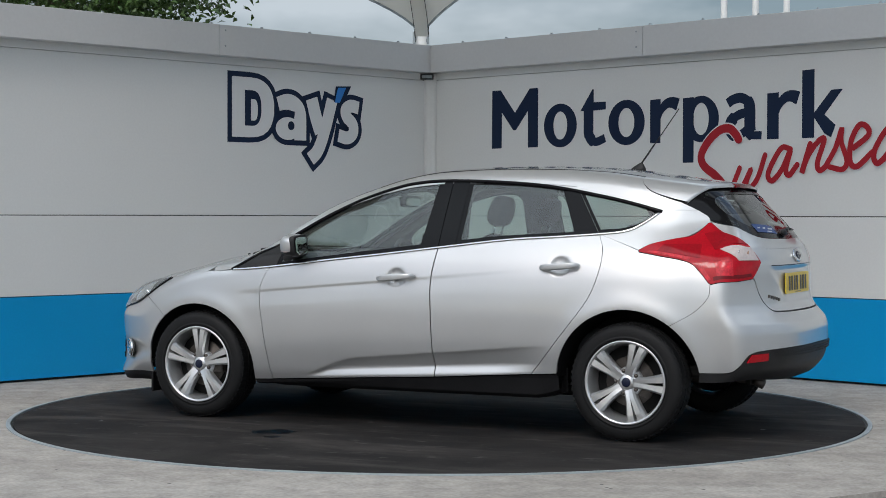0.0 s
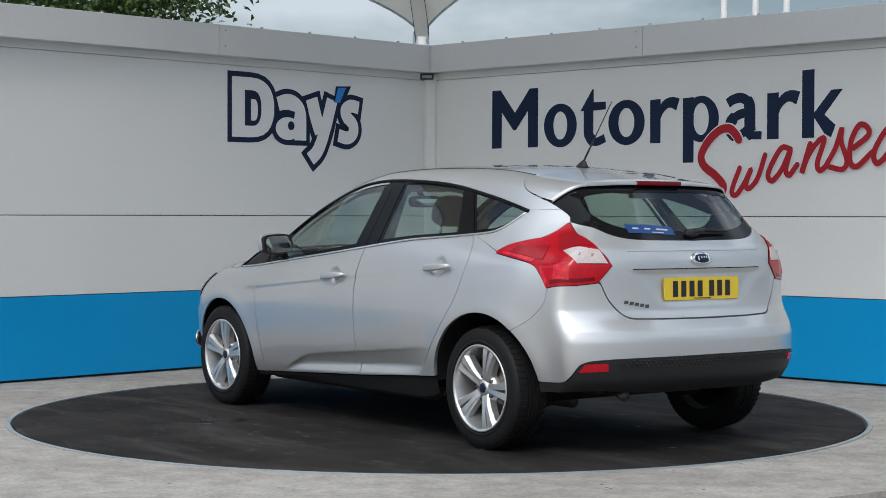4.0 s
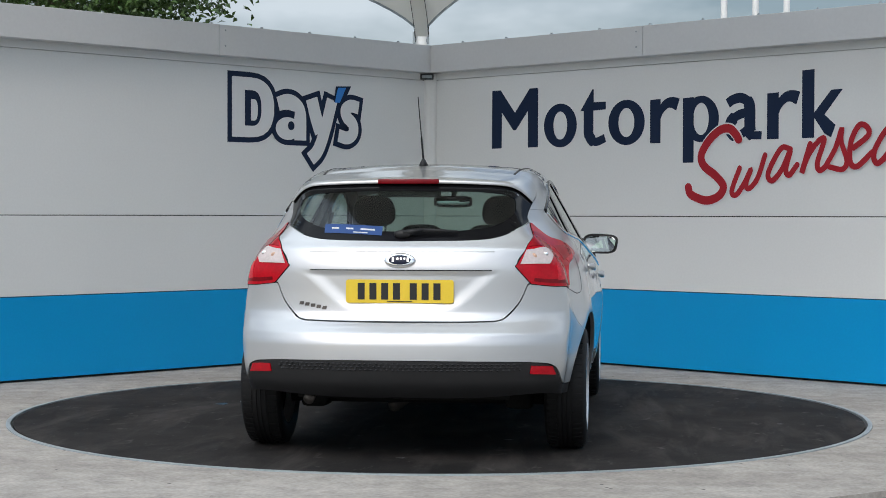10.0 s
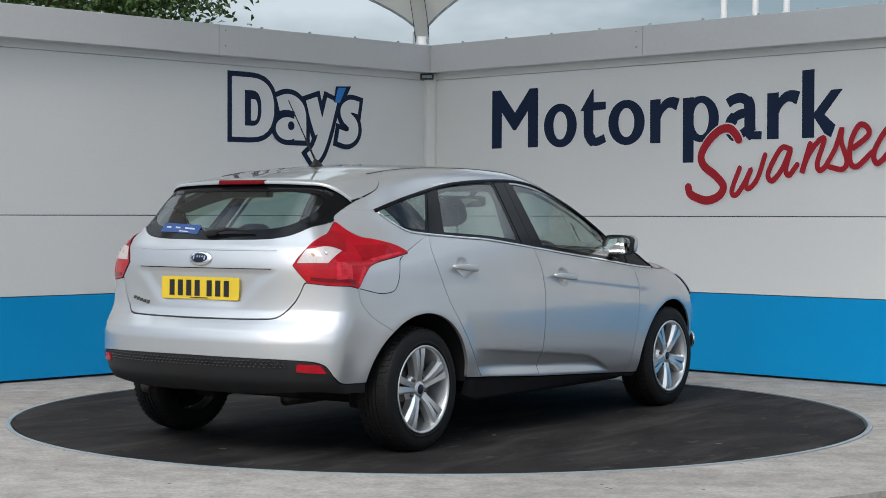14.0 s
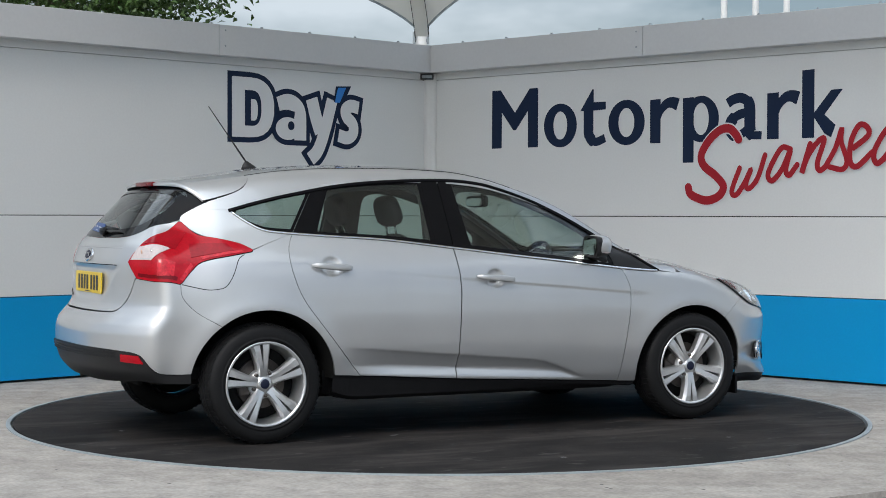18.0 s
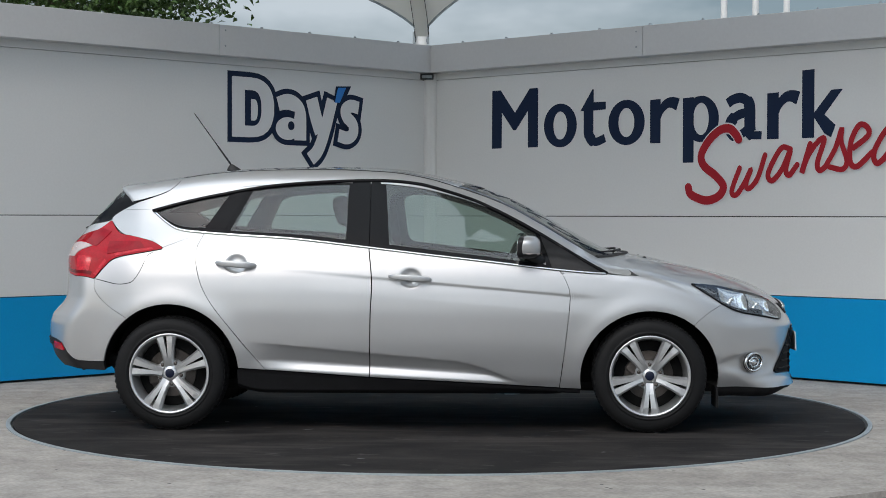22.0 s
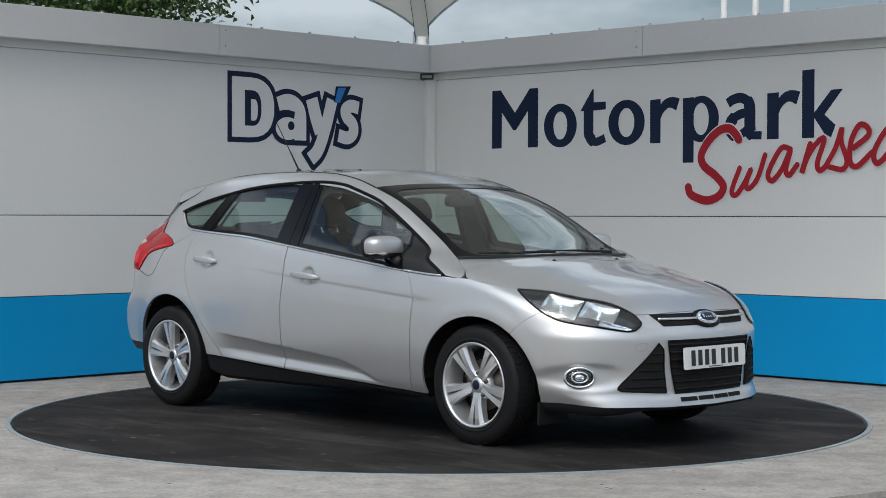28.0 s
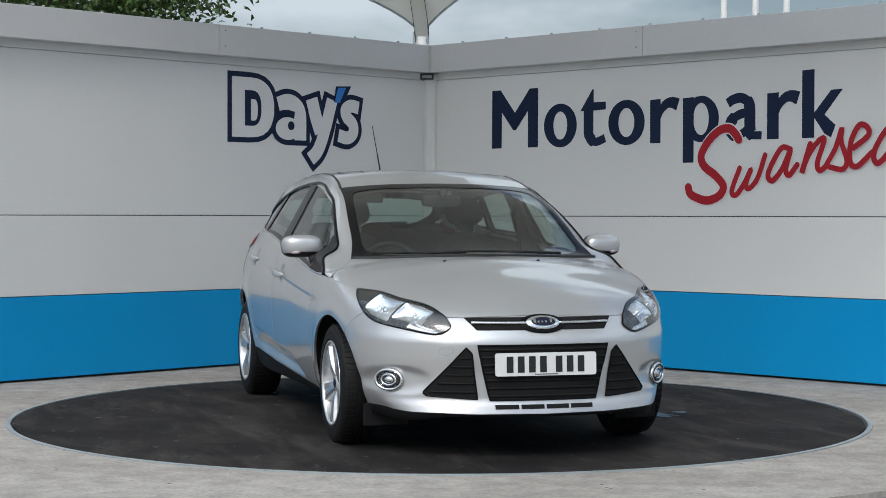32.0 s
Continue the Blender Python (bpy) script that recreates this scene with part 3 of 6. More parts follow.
def blot(cx, cy, rx, ry, turn, seed, z):
    """A ragged thin stain."""
    bm = bmesh.new()
    rng = random.Random(seed)
    n = 26
    ph = [rng.uniform(0, 6.28) for _ in range(3)]
    v = []
    for k in range(n):
        a = 2 * math.pi * k / n
        r = 1 + 0.25 * math.sin(2 * a + ph[0]) + 0.2 * math.sin(5 * a + ph[1]) + 0.12 * math.sin(9 * a + ph[2])
        x, y = rx * r * math.cos(a), ry * r * math.sin(a)
        v.append(bm.verts.new((cx + x * math.cos(turn) - y * math.sin(turn), cy + x * math.sin(turn) + y * math.cos(turn), z)))
    f = bm.faces.new(v)
    f.normal_update()
    if f.normal.z < 0:
        f.normal_flip()
    return bm


turntable = thing("turntable", "round vehicle turntable with a worn black rubber deck", "turntable")
part("deck", disc_ring(bmesh.new(), 0, 2.492, -0.08, 0.0, 200), RUBBER_DECK, turntable)
part("lip", disc_ring(bmesh.new(), 2.494, 2.503, -0.08, -0.012, 200), DARK_JOINT, turntable, "dark gap around the deck")
WET = material("wet_patch", (0.004, 0.004, 0.0045), 0.28, specular=0.2, vary=0.3, scale=9, fine=60, bump=0.002)
part("wet_patch", blot(.43, 1.23, .075, .14, -.9, 3, .0016), WET, turntable, "small wet patch that mirrors the wall")
part("wet_patch", blot(.33, 1.42, .035, .055, -.7, 8, .0016), WET, turntable, "small wet patch")
for q, (sx, sy, ra, rb, ang) in enumerate(((-.69, -.85, .035, .012, .4), (-1.97, -.04, .012, .03, .2), (-1.15, .30, .02, .008, 1.2), (1.23, -.90, .02, .012, .1),
                                           (-1.2, -.51, .03, .01, 2.0), (1.6, 1.2, .012, .012, 0), (-.3, -2.0, .02, .014, 1), (.9, -1.7, .014, .01, 2))):
    part("scuff", blot(sx, sy, ra, rb, ang, 20 + q, .0012), PALE_MARK, turntable, "pale scuff mark")


# ---- the car's outer form: half widths, top line and end lines blended into one closed surface ----
# Car axes: x forward from the middle of the wheelbase, y to the car's left, z up from the deck.
START_ANGLE, RATE = 154.98, 7.155
# the car stands a little off the turntable's axis
CAR_STAND = pose(-0.133, -0.056, 0.0)


def curve(points):
    """A monotone cubic through (a, b) points."""
    p = np.array(points, float)
    x, y = p[:, 0], p[:, 1]
    h, d = np.diff(x), np.diff(y) / np.diff(x)
    m = np.zeros(len(x))
    m[0], m[-1] = d[0], d[-1]
    for i in range(1, len(x) - 1):
        if d[i - 1] * d[i] > 0:
            w1, w2 = 2 * h[i] + h[i - 1], h[i] + 2 * h[i - 1]
            m[i] = (w1 + w2) / (w1 / d[i - 1] + w2 / d[i])

    def f(q):
        q = np.clip(np.asarray(q, float), x[0], x[-1])
        i = np.clip(np.searchsorted(x, q, side="right") - 1, 0, len(h) - 1)
        t = (q - x[i]) / h[i]
        return ((1 + 2 * t) * (1 - t) ** 2 * y[i] + t * (1 - t) ** 2 * h[i] * m[i]
                + t * t * (3 - 2 * t) * y[i + 1] + t * t * (t - 1) * h[i] * m[i + 1])
    return f


def step(a, b, q):
    t = np.clip((q - a) / (b - a), 0, 1)
    return t * t * (3 - 2 * t)


HALF_WIDTH = curve([(.08, .74), (.18, .80), (.25, .838), (.30, .860), (.36, .873), (.45, .889), (.55, .900), (.65, .905), (.75, .900), (.84, .888),
                    (.92, .868), (1.0, .836), (1.06, .806), (1.15, .757), (1.25, .702), (1.35, .645), (1.45, .585), (1.6, .48)])
TAPER = curve([(-2.3, .20), (-2.0, .105), (-1.8, .098), (-1.5, .036), (-1.2, .012), (-.6, 0), (.5, 0), (1.0, .008), (1.3, .022), (1.6, .058), (1.9, .132),
               (2.1, .20), (2.35, .29)])
CABIN_TAPER = curve([(-2.0, .14), (-1.7, .07), (-1.45, .03), (-1.0, .005), (-.3, 0), (.2, .01), (.6, .035), (.9, .06), (1.3, .10)])
TOP_LINE = curve([(-2.4, 1.22), (-1.9, 1.335), (-1.7, 1.366), (-1.33, 1.423), (-1.1, 1.455), (-.8, 1.473), (-.47, 1.478), (-.13, 1.467), (.07, 1.437),
                  (.21, 1.406), (.36, 1.369), (.55, 1.303), (.72, 1.219), (.895, 1.120), (1.05, 1.035), (1.15, .992), (1.25, .970), (1.38, .948),
                  (1.52, .914), (1.765, .860), (1.94, .806), (2.08, .738), (2.2, .655), (2.35, .50)])
CROWN = curve([(-1.9, .12), (-1.3, .10), (0, .10), (.5, .15), (1.0, .17), (1.25, .12), (1.7, .15), (2.2, .24)])
TAIL_LINE = curve([(.15, -1.88), (.26, -1.965), (.33, -2.065), (.40, -2.12), (.5, -2.142), (.57, -2.140), (.62, -2.124), (.655, -2.092), (.69, -2.056),
                   (.73, -2.034), (.80, -2.028), (.92, -2.024), (1.02, -1.995), (1.065, -1.958), (1.24, -1.80), (1.37, -1.672), (1.55, -1.52)])
NOSE_LINE = curve([(.08, 2.12), (.16, 2.18), (.21, 2.218), (.26, 2.205), (.30, 2.188), (.40, 2.188), (.5, 2.200), (.57, 2.203), (.63, 2.172), (.70, 2.13),
                   (.76, 2.06), (.9, 1.80)])
SWAGE_A, SWAGE_B = 0.826, -0.0845


def side_width(x, z):
    w = HALF_WIDTH(z) - TAPER(x) - CABIN_TAPER(x) * step(.93, 1.18, z)
    # shoulder crease: a sharp undercut that fades to both ends
    d = (SWAGE_A + SWAGE_B * x) - z
    fade = step(-.9, .3, x) * (1 - step(.9, 1.06, x))
    w = w - .0050 * fade * np.where(d > 0, np.clip(1 - d / .09, 0, 1), np.clip(1 + d / .006, 0, 1))
    # hollow along the foot of the doors
    z1 = .475 - .09 * (x + .7) - .10 * step(.25, .75, x)
    sill = .302 - .056 * x
    lip = sill + .045
    fade = step(-.95, -.55, x) * (1 - step(.5, .80, x))
    up = np.clip((z1 - z) / np.maximum(z1 - lip, .02), 0, 1)
    back = np.clip((z - sill) / .045, 0, 1)
    w = w - .026 * fade * up ** .62 * back
    # shallow finger cups behind the door handles
    for cx, cz in ((.016, .846), (-.950, .920)):
        w = w - .017 * np.exp(-(((x - cx) / .050) ** 2 + ((z - cz) / .047) ** 2) ** 4)
    # wheel-arch flares
    for cx, cz, r0 in ((1.324, .31, .385), (-1.322, .314, .40)):
        r = np.sqrt((x - cx) ** 2 + (z - cz) ** 2)
        w = w + .009 * np.exp(-((r - r0) / .06) ** 2)
    return w


def smooth_max(a, b, k):
    h = np.clip(.5 + .5 * (a - b) / k, 0, 1)
    return b + (a - b) * h + k * h * (1 - h)


def body(p):
    """Below zero inside the car's outer form."""
    x, y, z = p[..., 0], np.abs(p[..., 1]), p[..., 2]
    side = y - side_width(x, z)
    top = z - (TOP_LINE(x) - CROWN(x) * y * y - .10 * step(1.2, 1.7, x) * np.maximum(y - .45, 0) ** 2
               - 4.0 * step(.08, .40, x) * (1 - step(.86, 1.00, x)) * step(.94, 1.04, z) * np.maximum(y - .55 - .13 * np.clip(x - .3, 0, 1), 0) ** 2)
    half = np.interp(z, [.74, .93], [.23, .45])
    recess = .010 * step(.725, .780, z) * (1 - step(.900, .930, z)) * (1 - step(-.055, .060, y - half))
    low = 1 - step(.60, .72, z)
    tail = (TAIL_LINE(z) + recess + (.11 + .04 * low) * y ** 2 + (.32 + .03 * low) * y ** 4) - x
    nose = x - (NOSE_LINE(z) - .27 * y ** 2 - .57 * y ** 4)
    f = smooth_max(side, top, .06)
    f = smooth_max(f, nose, .05)
    # oval hollow round each fog lamp
    far = ((y - .672) / .125) ** 2 + ((z - .382) / .062) ** 2
    f = f + .016 * step(1.5, 1.7, x) * np.exp(-far ** 3)
    return smooth_max(f, tail, .04)


def slope(p, e=5e-4):
    g = np.stack([body(p + np.array(d) * e) - body(p - np.array(d) * e) for d in ((1, 0, 0), (0, 1, 0), (0, 0, 1))], -1)
    return g / (2 * e)


def settle(p, steps=7):
    """Move points onto the car's surface."""
    for _ in range(steps):
        g = slope(p)
        p = p - (body(p) / np.maximum((g ** 2).sum(-1), .2))[..., None] * g
    return p


def normals(p):
    g = slope(p, 2e-3)
    return g / np.linalg.norm(g, axis=-1, keepdims=True)


def cast(origin, way, near, far):
    """The first meeting of rays with the surface, between two distances."""
    o, w = np.asarray(origin, float), np.asarray(way, float)
    t = np.linspace(near, far, 400)
    pts = o[..., None, :] + t[:, None] * w[..., None, :]
    inside = body(pts) < 0
    i = np.argmax(inside, -1)
    hi = t[i]
    lo = t[np.maximum(i - 1, 0)]
    for _ in range(22):
        mid = (lo + hi) / 2
        b = body(o + mid[..., None] * w) < 0
        hi, lo = np.where(b, mid, hi), np.where(b, lo, mid)
    return o + hi[..., None] * w


def on_side(points):
    """(x, z) to places on the car's left side."""
    p = np.asarray(points, float)
    o = np.stack([p[:, 0], np.full(len(p), 1.2), p[:, 1]], 1)
    return cast(o, np.broadcast_to([0., -1, 0], o.shape), 0, 1.15)


def on_top(points):
    p = np.asarray(points, float)
    o = np.stack([p[:, 0], p[:, 1], np.full(len(p), 1.7)], 1)
    return cast(o, np.broadcast_to([0., 0, -1], o.shape), 0, 1.3)


def on_end(points, front):
    """(y, z) to places on the nose or the tail."""
    p = np.asarray(points, float)
    s = 1 if front else -1
    o = np.stack([np.full(len(p), s * 2.6), p[:, 0], p[:, 1]], 1)
    return cast(o, np.broadcast_to([-s * 1., 0, 0], o.shape), 0, 1.8)


# ---- car materials ----
def paint_material():
    m = material("silver_metallic_paint", (0.55, 0.555, 0.56), 0.38, metal=0.66, coat=1.0, coat_rough=0.012, vary=0.035, scale=3.0, fine=900)
    n, l = m.node_tree.nodes, m.node_tree.links
    b = n["Principled BSDF"]
    b.inputs["Coat IOR"].default_value = 1.62
    tc = n.new("ShaderNodeTexCoord")
    peel = n.new("ShaderNodeTexNoise")
    peel.inputs["Scale"].default_value = 260.0
    l.new(tc.outputs["Object"], peel.inputs["Vector"])
    bp = n.new("ShaderNodeBump")
    bp.inputs["Strength"].default_value, bp.inputs["Distance"].default_value = 0.06, 0.0004
    l.new(peel.outputs["Fac"], bp.inputs["Height"])
    l.new(bp.outputs["Normal"], b.inputs["Coat Normal"])
    return m


def glass_material(name, tint, gloss=1.0, least=0.05):
    """Thin tinted pane: clear view through it, mirror gloss that grows at grazing angles."""
    m = bpy.data.materials.new(name)
    m.use_nodes = True
    n, l = m.node_tree.nodes, m.node_tree.links
    n.remove(n["Principled BSDF"])
    out = n["Material Output"]
    clear = n.new("ShaderNodeBsdfTransparent")
    clear.inputs["Color"].default_value = (*tint, 1)
    shine = n.new("ShaderNodeBsdfGlossy")
    shine.inputs["Roughness"].default_value = 0.0
    shine.inputs["Color"].default_value = (gloss, gloss, gloss, 1)
    edge = n.new("ShaderNodeLayerWeight")
    edge.inputs["Blend"].default_value = 0.5
    power = n.new("ShaderNodeMath")
    power.operation = "POWER"
    power.inputs[1].default_value = 4.0
    gain = n.new("ShaderNodeMath")
    gain.operation = "MULTIPLY_ADD"
    gain.inputs[1].default_value, gain.inputs[2].default_value = 0.90, least
    mix = n.new("ShaderNodeMixShader")
    l.new(edge.outputs["Facing"], power.inputs[0])
    l.new(power.outputs[0], gain.inputs[0])
    l.new(gain.outputs[0], mix.inputs["Fac"])
    l.new(clear.outputs["BSDF"], mix.inputs[1])
    l.new(shine.outputs["BSDF"], mix.inputs[2])
    l.new(mix.outputs["Shader"], out.inputs["Surface"])
    return m


PAINT = paint_material()
GLASS = glass_material("tinted_glass", (0.68, 0.77, 0.73), least=0.085)
SIDE_GLASS = glass_material("side_glass", (0.64, 0.75, 0.70), least=0.07)
DARK_GLASS = glass_material("rear_glass", (0.50, 0.63, 0.58), least=0.05)
LENS = glass_material("clear_lens", (0.93, 0.95, 0.96))
SLAT_BLACK = material("matt_black_grille", (0.009, 0.009, 0.010), 0.6, specular=0.2, vary=0.2, scale=9)
BLACK_TRIM = material("black_gloss_trim", (0.006, 0.006, 0.007), 0.12, specular=0.13, vary=0.2, scale=8)
BLACK_PLASTIC = material("black_grained_plastic", (0.015, 0.015, 0.016), 0.5, specular=0.35, vary=0.2, scale=9, fine=400, bump=0.0006)
FRIT = material("black_glass_border", (0.006, 0.006, 0.007), 0.1, specular=0.15)
CHROME = material("chrome", (0.80, 0.81, 0.82), 0.09, metal=1.0, vary=0.03, scale=20)
ALLOY = material("silver_alloy", (0.66, 0.665, 0.67), 0.30, metal=0.75, vary=0.05, scale=14, coat=0.6, coat_rough=0.08)
TYRE_RUBBER = material("tyre_rubber", (0.0085, 0.0085, 0.009), 0.62, specular=0.22, vary=0.2, scale=12, fine=160, bump=0.0008)
BRAKE_STEEL = material("brake_steel", (0.11, 0.098, 0.09), 0.5, metal=0.7, vary=0.25, scale=16)
UNDERBODY = material("underbody_black", (0.011, 0.011, 0.011), 0.85, specular=0.2, vary=0.3, scale=6)
RED_LENS = material("red_lamp_lens", (0.42, 0.003, 0.012), 0.09, specular=0.30, vary=0.2, scale=14, fine=80)
DEEP_RED = material("deep_red_lens", (0.16, 0.0015, 0.006), 0.09, specular=0.30, vary=0.25, scale=16, fine=80)
MID_RED = material("mid_red_lens", (0.30, 0.002, 0.009), 0.09, specular=0.30, vary=0.22, scale=16, fine=80)
PINK_RED = material("pale_red_reflector_and_gloss", (0.56, 0.020, 0.034), 0.12, specular=0.35, vary=0.35, scale=34, fine=90)
CLEAR_LENS = material("milky_lamp_lens", (0.56, 0.49, 0.48), 0.10, specular=0.4, vary=0.12, scale=30, fine=90)
AMBER = material("amber_bulb", (0.60, 0.38, 0.27), 0.12, vary=0.3, scale=40)
REFLECTOR = material("lamp_reflector", (0.88, 0.89, 0.90), 0.16, metal=1.0, vary=0.05, scale=30, fine=60, bump=0.003)
LAMP_BLACK = material("lamp_housing_black", (0.02, 0.021, 0.023), 0.25, vary=0.2, scale=20)
SEAT_CLOTH = material("charcoal_seat_cloth", (0.030, 0.030, 0.034), 0.9, vary=0.2, scale=10, fine=300, bump=0.001)
CABIN_PLASTIC = material("dark_cabin_plastic", (0.028, 0.028, 0.030), 0.6, vary=0.15, scale=10, fine=300, bump=0.0005)
HEADLINER = material("pale_headlining", (0.30, 0.30, 0.29), 0.9, vary=0.05, scale=10)
PILLAR_GREY = material("grey_pillar_trim", (0.13, 0.13, 0.125), 0.8, vary=0.08, scale=10)
PLATE_YELLOW = material("yellow_plate", (0.74, 0.52, 0.035), 0.35, vary=0.05, scale=12)
PLATE_WHITE = material("white_plate", (0.74, 0.74, 0.73), 0.35, vary=0.04, scale=12)
PLATE_BLACK = material("plate_black", (0.012, 0.012, 0.012), 0.4)
BADGE_BLUE = material("dark_blue_badge", (0.010, 0.014, 0.035), 0.30, specular=0.3)
STICKER_BLUE = material("blue_sticker", (0.006, 0.05, 0.20), 0.35)
MIRROR_SILVER = material("mirror_silver", (0.62, 0.65, 0.65), 0.01, metal=1.0)

car = thing("car", "silver five-door hatchback with alloy wheels parked on the turntable", "car")


# ---- panels laid on the car's surface ----
def resample(p, n):
    p = np.asarray(p, float)
    s = np.concatenate([[0], np.cumsum(np.linalg.norm(np.diff(p, axis=0), axis=1))])
    q = np.linspace(0, s[-1], n + 1)
    return np.stack([np.interp(q, s, p[:, k]) for k in range(p.shape[1])], 1)


def side(*segments):
    """A line on the left flank through (x, z) points; corners only between segments."""
    return np.concatenate([on_side(spline(s, 10)) for s in segments])


def free(*segments):
    """A line through (x, y, z) points, pulled onto the surface."""
    return np.concatenate([settle(spline(s, 10)) for s in segments])


def arch(cx, cz, rx, rz, a0, a1):
    return [(cx + rx * math.cos(radians(a)), cz + rz * math.sin(radians(a))) for a in np.linspace(a0, a1, 15)]


def mirrored(line):
    """A line from the left edge over the middle to the right one, from its left half."""
    line = np.asarray(line)
    return np.concatenate([line, (line * [1, -1, 1])[::-1][1:]])


def coons(c0, c1, d0, d1, nu, nv, fade=1):
    """A grid between four lines, settled on the surface: c0, c1 run along u, d0, d1 along v."""
    c0, c1 = [c if len(c) == nu + 1 else resample(c, nu) for c in (c0, c1)]
    d0, d1 = resample(d0, nv), resample(d1, nv)
    u, v = np.linspace(0, 1, nu + 1)[None, :, None], np.linspace(0, 1, nv + 1)[:, None, None]
    g = (1 - v) * c0[None] + v * c1[None]
    g = g + (1 - u) ** fade * (d0[:, None] - g[:, :1]) + u ** fade * (d1[:, None] - g[:, -1:])
    return settle(g)


def bent(first, second, n):
    """Two lines end to end in n steps, with a point kept at the bend."""
    length = [np.linalg.norm(np.diff(q, axis=0), axis=1).sum() for q in (first, second)]
    k = max(2, int(round(n * length[0] / sum(length))))
    return np.concatenate([resample(first, k), resample(second, n - k)[1:]])


def shrink(g, gap):
    """Draw the rim of a grid in by half a shut line."""
    g = g.copy()
    for a, b in ((0, 1), (-1, -2)):
        d = g[b] - g[a]
        g[a] += d / (np.linalg.norm(d, axis=-1, keepdims=True) + 1e-9) * gap
    for a, b in ((0, 1), (-1, -2)):
        d = g[:, b] - g[:, a]
        g[:, a] += d / (np.linalg.norm(d, axis=-1, keepdims=True) + 1e-9) * gap
    return g


def shell(g, out=0.0, gap=0.0, rim=0.016, keep=None, flip_y=False):
    """A bmesh of the grid with folded-in edges. keep: which cells to take."""
    if gap:
        g = shrink(g, gap)
    nrm = normals(g)
    g = g + nrm * out
    if flip_y:
        g, nrm = g * [1, -1, 1], nrm * [1, -1, 1]
    h, w = g.shape[:2]
    bm = bmesh.new()
    v = [[bm.verts.new(g[i, j]) for j in range(w)] for i in range(h)]
    c = np.cross(g[h // 2, w // 2 + 1] - g[h // 2, w // 2], g[h // 2 + 1, w // 2] - g[h // 2, w // 2])
    turn = np.dot(c, nrm[h // 2, w // 2]) < 0
    for i in range(h - 1):
        for j in range(w - 1):
            if keep is None or keep(i, j, h - 1, w - 1):
                q = (v[i][j], v[i][j + 1], v[i + 1][j + 1], v[i + 1][j])
                bm.faces.new(q[::-1] if turn else q)
    if rim:
        idx = [(0, j) for j in range(w)] + [(i, w - 1) for i in range(1, h)] + [(h - 1, j) for j in range(w - 2, -1, -1)] + [(i, 0) for i in range(h - 2, 0, -1)]
        up = [bm.verts.new(g[k]) for k in idx]
        dn = [bm.verts.new(g[k] - nrm[k] * rim) for k in idx]
        n = len(idx)
        for k in range(n):
            q = (up[k], dn[k], dn[(k + 1) % n], up[(k + 1) % n])
            bm.faces.new(q[::-1] if turn else q)
    loose = [q for q in bm.verts if not q.link_faces]
    for q in loose:
        bm.verts.remove(q)
    return bm


def spot(g, u, v):
    """Places on a grid at fractions u, v of its width and height."""
    h, w = g.shape[:2]
    a, b = np.clip(v, 0, 1) * (h - 1), np.clip(u, 0, 1) * (w - 1)
    i, j = np.minimum(a.astype(int), h - 2), np.minimum(b.astype(int), w - 2)
    p, q = (a - i)[..., None], (b - j)[..., None]
    return (1 - p) * ((1 - q) * g[i, j] + q * g[i, j + 1]) + p * ((1 - q) * g[i + 1, j] + q * g[i + 1, j + 1])


def border(g, wide, low, high, power=5, out=-.001, n=160, flip_y=False):
    """A black border on a pane: from its edge to a rounded opening of half width `wide`, from `low` to `high` (fractions)."""
    a = np.linspace(0, 2 * math.pi, n, endpoint=False)
    c, s = np.cos(a), np.sin(a)
    sq = 1 / np.maximum(np.abs(c), np.abs(s))
    rd = (np.abs(c) ** power + np.abs(s) ** power) ** (-1 / power)
    u0, v0 = .5 + .5 * c * sq, .5 + .5 * s * sq
    u1, v1 = .5 + wide * c * rd, (low + high) / 2 + (high - low) / 2 * s * rd
    rows = []
    for k in np.linspace(0, 1, 5):
        p = settle(spot(g, u0 + (u1 - u0) * k, v0 + (v1 - v0) * k))
        rows.append((p + normals(p) * out) * ([1, -1, 1] if flip_y else [1, 1, 1]))
    bm = bmesh.new()
    vs = [[bm.verts.new(p) for p in r] for r in rows]
    for p, q in zip(vs, vs[1:]):
        for k in range(n):
            bm.faces.new((p[k], p[(k + 1) % n], q[(k + 1) % n], q[k]))
    bmesh.ops.recalc_face_normals(bm, faces=bm.faces)
    return bm


def car_part(name, bm, mat, parent=None, label="", smooth=True):
    return part(name, bm, mat, parent or car, label, smooth)


def both_sides(name, g, mat, parents=(None, None), label="", **kw):
    return [car_part(name, shell(g, flip_y=f, **kw), mat, pr, label) for f, pr in zip((False, True), parents)]


def inner_cells(i, j, h, w):
    return 0 < i < h - 1 and 0 < j < w - 1


def outer_cells(i, j, h, w):
    return not inner_cells(i, j, h, w)


